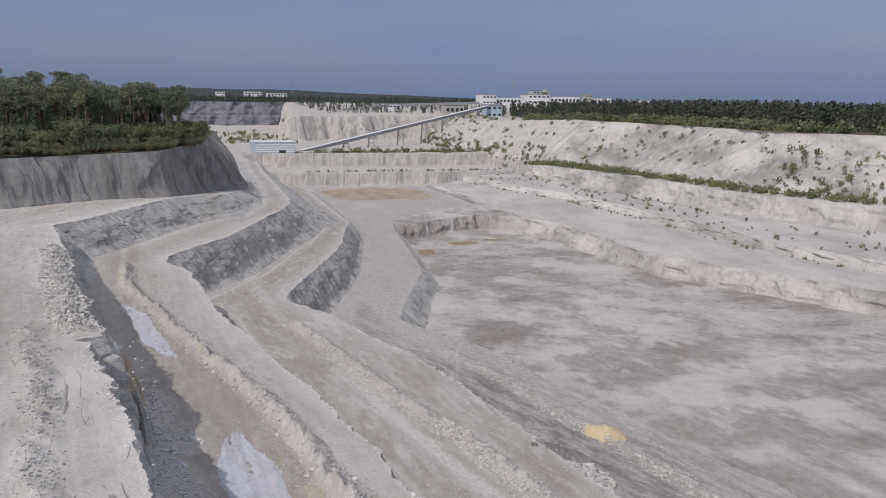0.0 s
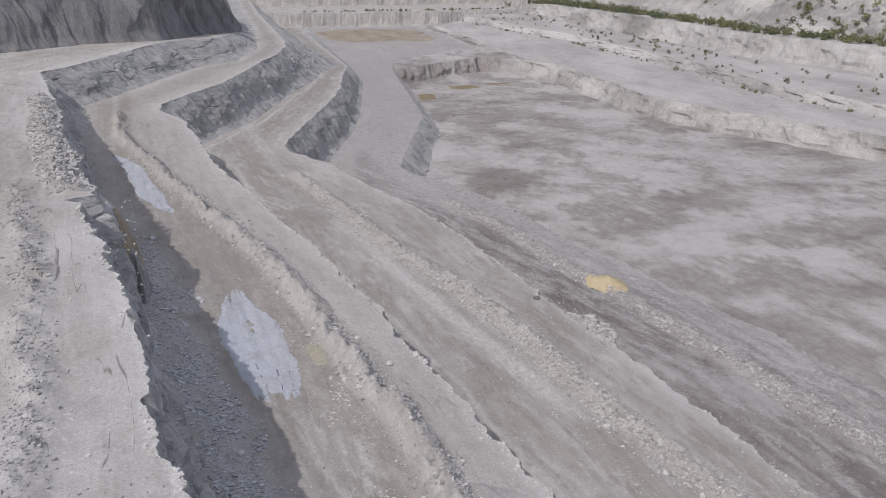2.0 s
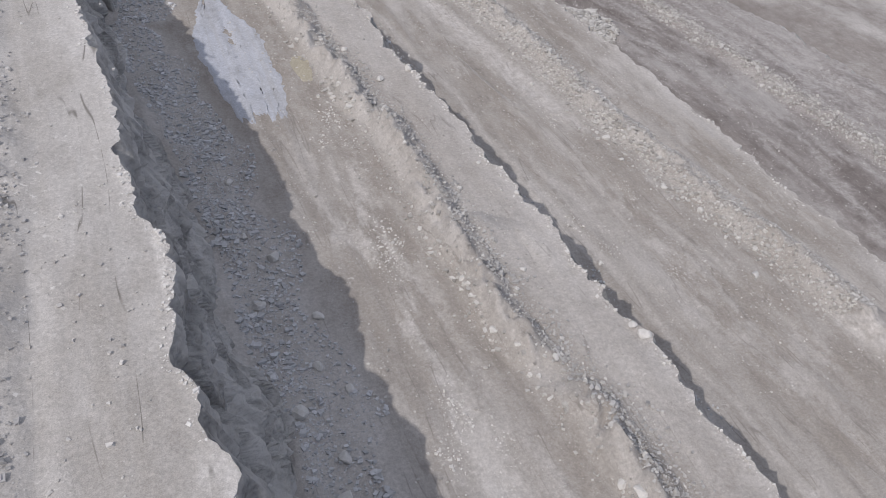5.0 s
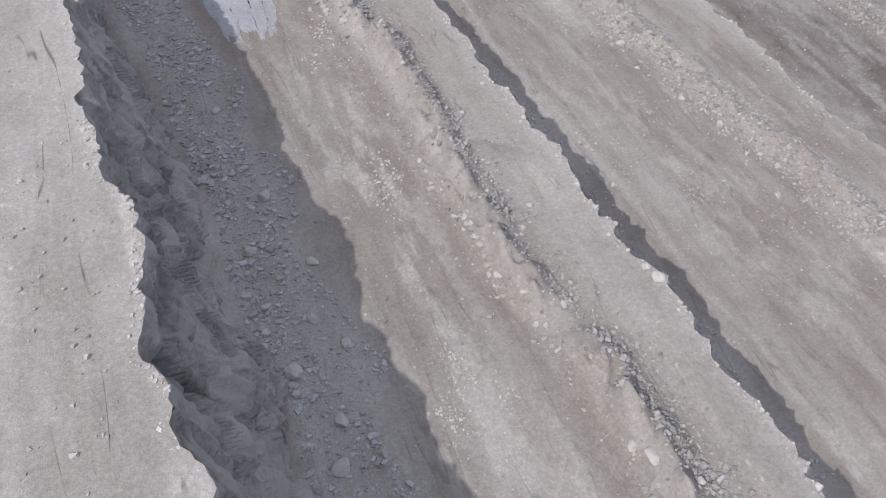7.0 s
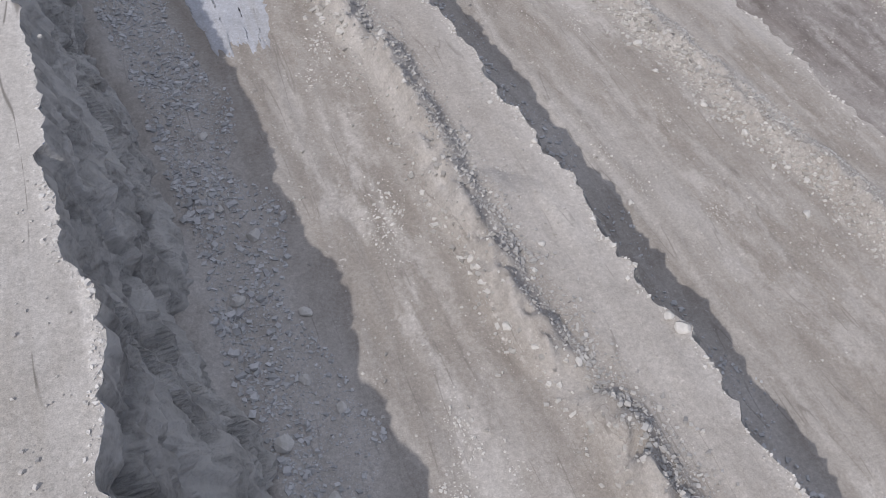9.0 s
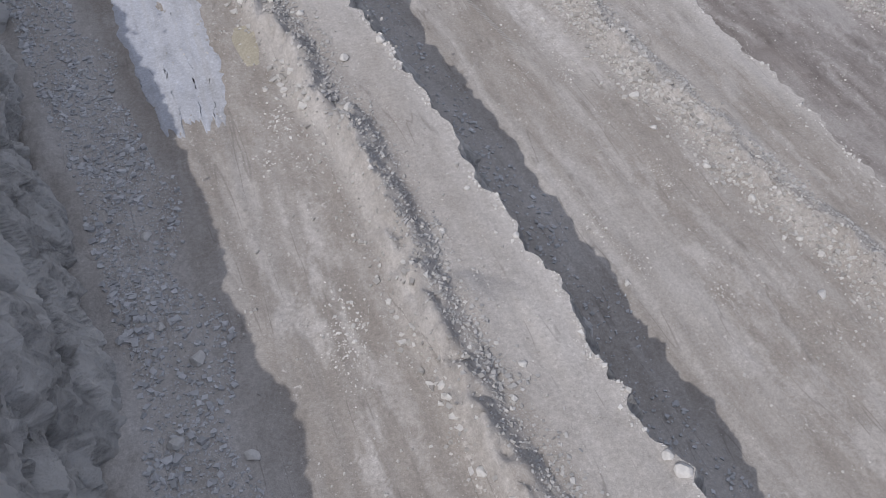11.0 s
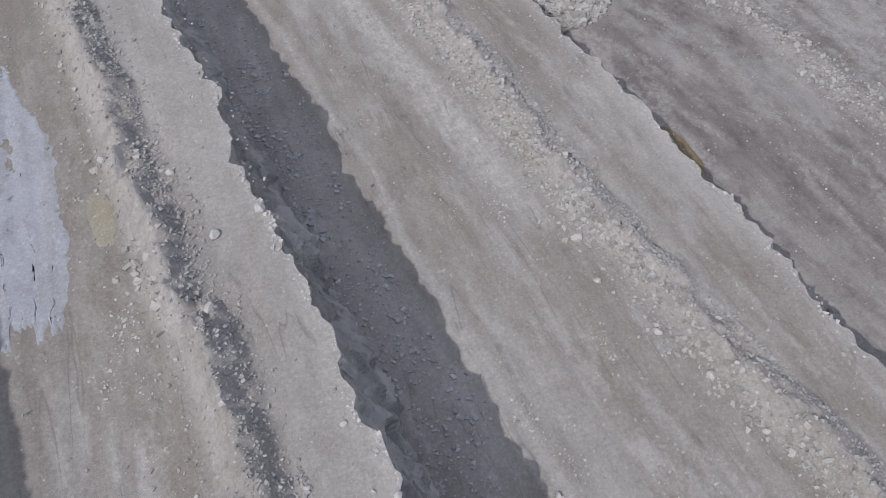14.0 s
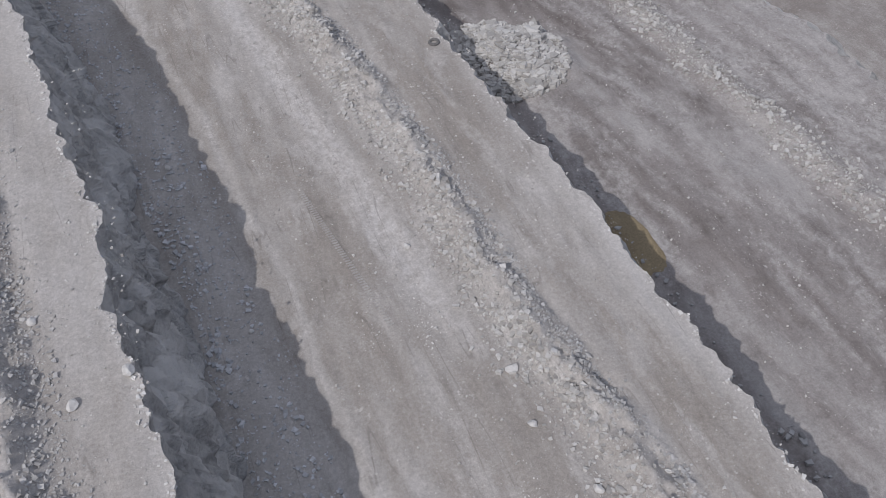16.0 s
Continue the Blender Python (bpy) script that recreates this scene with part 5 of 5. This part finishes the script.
ROAD_B, SHADE_B = "pale angular limestone boulder on the haul road", "grey boulder among fallen stones below the face"
for x, y, s in ((14.0, 47.6, 0.3), (15.1, 26.1, 0.2), (11.7, 26.2, 0.22), (11.8, 22.3, 0.26), (13.8, 19.7, 0.2), (13.0, 43.2, 0.34), (12.7, 43.3, 0.2), (9.9, 54.5, 0.28),
                (12.9, 52.6, 0.3), (12.4, 20.8, 0.2), (16.6, 36, 0.18), (14.6, 34, 0.16), (13.2, 12.4, 0.3), (13.6, 11.6, 0.36), (14.9, 10.2, 0.24)):
    boulder(2, x, y, s, ROAD_B)
for x, y, s in ((4.2, 26, 0.3), (3.1, 31, 0.42), (1.9, 19.9, 0.42), (2.6, 15.4, 0.5), (3.4, 22.6, 0.34), (2.2, 38.5, 0.3), (1.6, 27.5, 0.4), (4.4, 21, 0.28), (2.0, 33, 0.3), (3.2, 17.3, 0.36), (2.9, 12.6, 0.45)):
    boulder(2, x, y, s, SHADE_B)
for x, y, s in ((24.8, 33.7, 0.2), (33.8, 29.1, 0.34), (33.4, 40, 0.3), (32.5, 47.3, 0.34), (32.1, 44, 0.26), (30.5, 57.2, 0.24), (19.2, 69.6, 0.3), (21.0, 55.2, 0.2), (34.4, 36.6, 0.32), (35.1, 33, 0.26)):
    boulder(3, x, y, s, "pale limestone boulder by the lower windrow")
for x, y, s in ((17.6, 32.5, 0.22), (18.6, 19.8, 0.42), (18.4, 20.5, 0.3), (16.3, 48.3, 0.32)):
    boulder(2, x, y, s, "pale block of rock on the brink of the bench")

# slumped earth in the notch of the upper face
th, rr = np.meshgrid(np.linspace(0, math.tau, 73), np.linspace(0, 1, 26))
rad = 2.4 * (1 + 0.2 * fbm(np.cos(th) * 2, np.sin(th) * 2, 3, 801))
x, y = -4.5 + np.cos(th) * rr * rad * 1.05, 70.5 + np.sin(th) * rr * rad * 1.7
z = -0.4 + 7.2 * (1 - rr ** 1.8) + 1.3 * fbm(x / 1.2, y / 1.2, 4, 802) * (1 - rr) ** 0.3 + 0.5 * np.round(2 * vnoise(x / 0.8, y / 0.9, 803)) / 2 * (1 - rr) ** 0.4
tagged(new("slumped_earth", mesh_of("slumped_earth", np.stack([x, y, z], -1).reshape(-1, 3), grid_faces(*x.shape), M_SLUMP, False)), "brown slumped earth and rock against the shaded face", "earth mound")

# grey rock spur standing out below the slump
rad = 1.6 * (1 + 0.25 * fbm(np.cos(th) * 2, np.sin(th) * 2, 3, 805))
x, y = -2.9 + np.cos(th) * rr * rad, 66.3 + np.sin(th) * rr * rad * 1.8
z = -0.4 + 3.9 * (1 - rr ** 2.4) + 1.1 * fbm(x / 0.9, y / 0.9, 3, 806) * (1 - rr) ** 0.3
tagged(new("rock_spur", mesh_of("rock_spur", np.stack([x, y, z], -1).reshape(-1, 3), grid_faces(*x.shape), M_FACE, False)), "grey spur of broken rock below the slumped earth", "rock")


def tyre(x, y, z):
    """A worn tyre lying flat: tread ring and rim edge."""
    t = thing("tyre", x, y, z, "worn grey tyre lying flat near the brink", "tyre")
    bm = bmesh.new()
    rings = []
    for i in range(28):
        a = math.tau * i / 28
        ring = [bm.verts.new(((0.3 + 0.11 * math.cos(b)) * math.cos(a), (0.3 + 0.11 * math.cos(b)) * math.sin(a), 0.09 + 0.1 * math.sin(b))) for b in (math.tau * j / 10 for j in range(10))]
        rings.append(ring)
    for i in range(28):
        for j in range(10):
            bm.faces.new((rings[i][j], rings[(i + 1) % 28][j], rings[(i + 1) % 28][(j + 1) % 10], rings[i][(j + 1) % 10]))
    part("tread", bm, M_RUBBER, t)
    bm = bmesh.new()
    bmesh.ops.create_circle(bm, cap_ends=True, radius=0.24, segments=24)
    bm.transform(Matrix.Translation((0, 0, 0.06)))
    part("dust_fill", bm, M_ROAD, t, "dusty gravel filling")


tyre(38.8, 74.2, float(surf(3, 38.8, 74.2)))

# crawler track print along the lower haul road
bm = bmesh.new()
for i in range(58):
    y = 52.4 + 0.2 * i
    x = 27.9 - (y - 52.4) * 0.145
    z = float(surf(3, x, y))
    add_box(bm, x - 0.17, x + 0.17, y - 0.045, y + 0.045, z - 0.02, z + 0.03)
bmesh.ops.recalc_face_normals(bm, faces=bm.faces)
me = bpy.data.meshes.new("track_print")
bm.to_mesh(me)
bm.free()
me.materials.append(M_PALE)
tagged(new("track_print", me), "ladder-like pale crawler track print on the haul road", "track print")
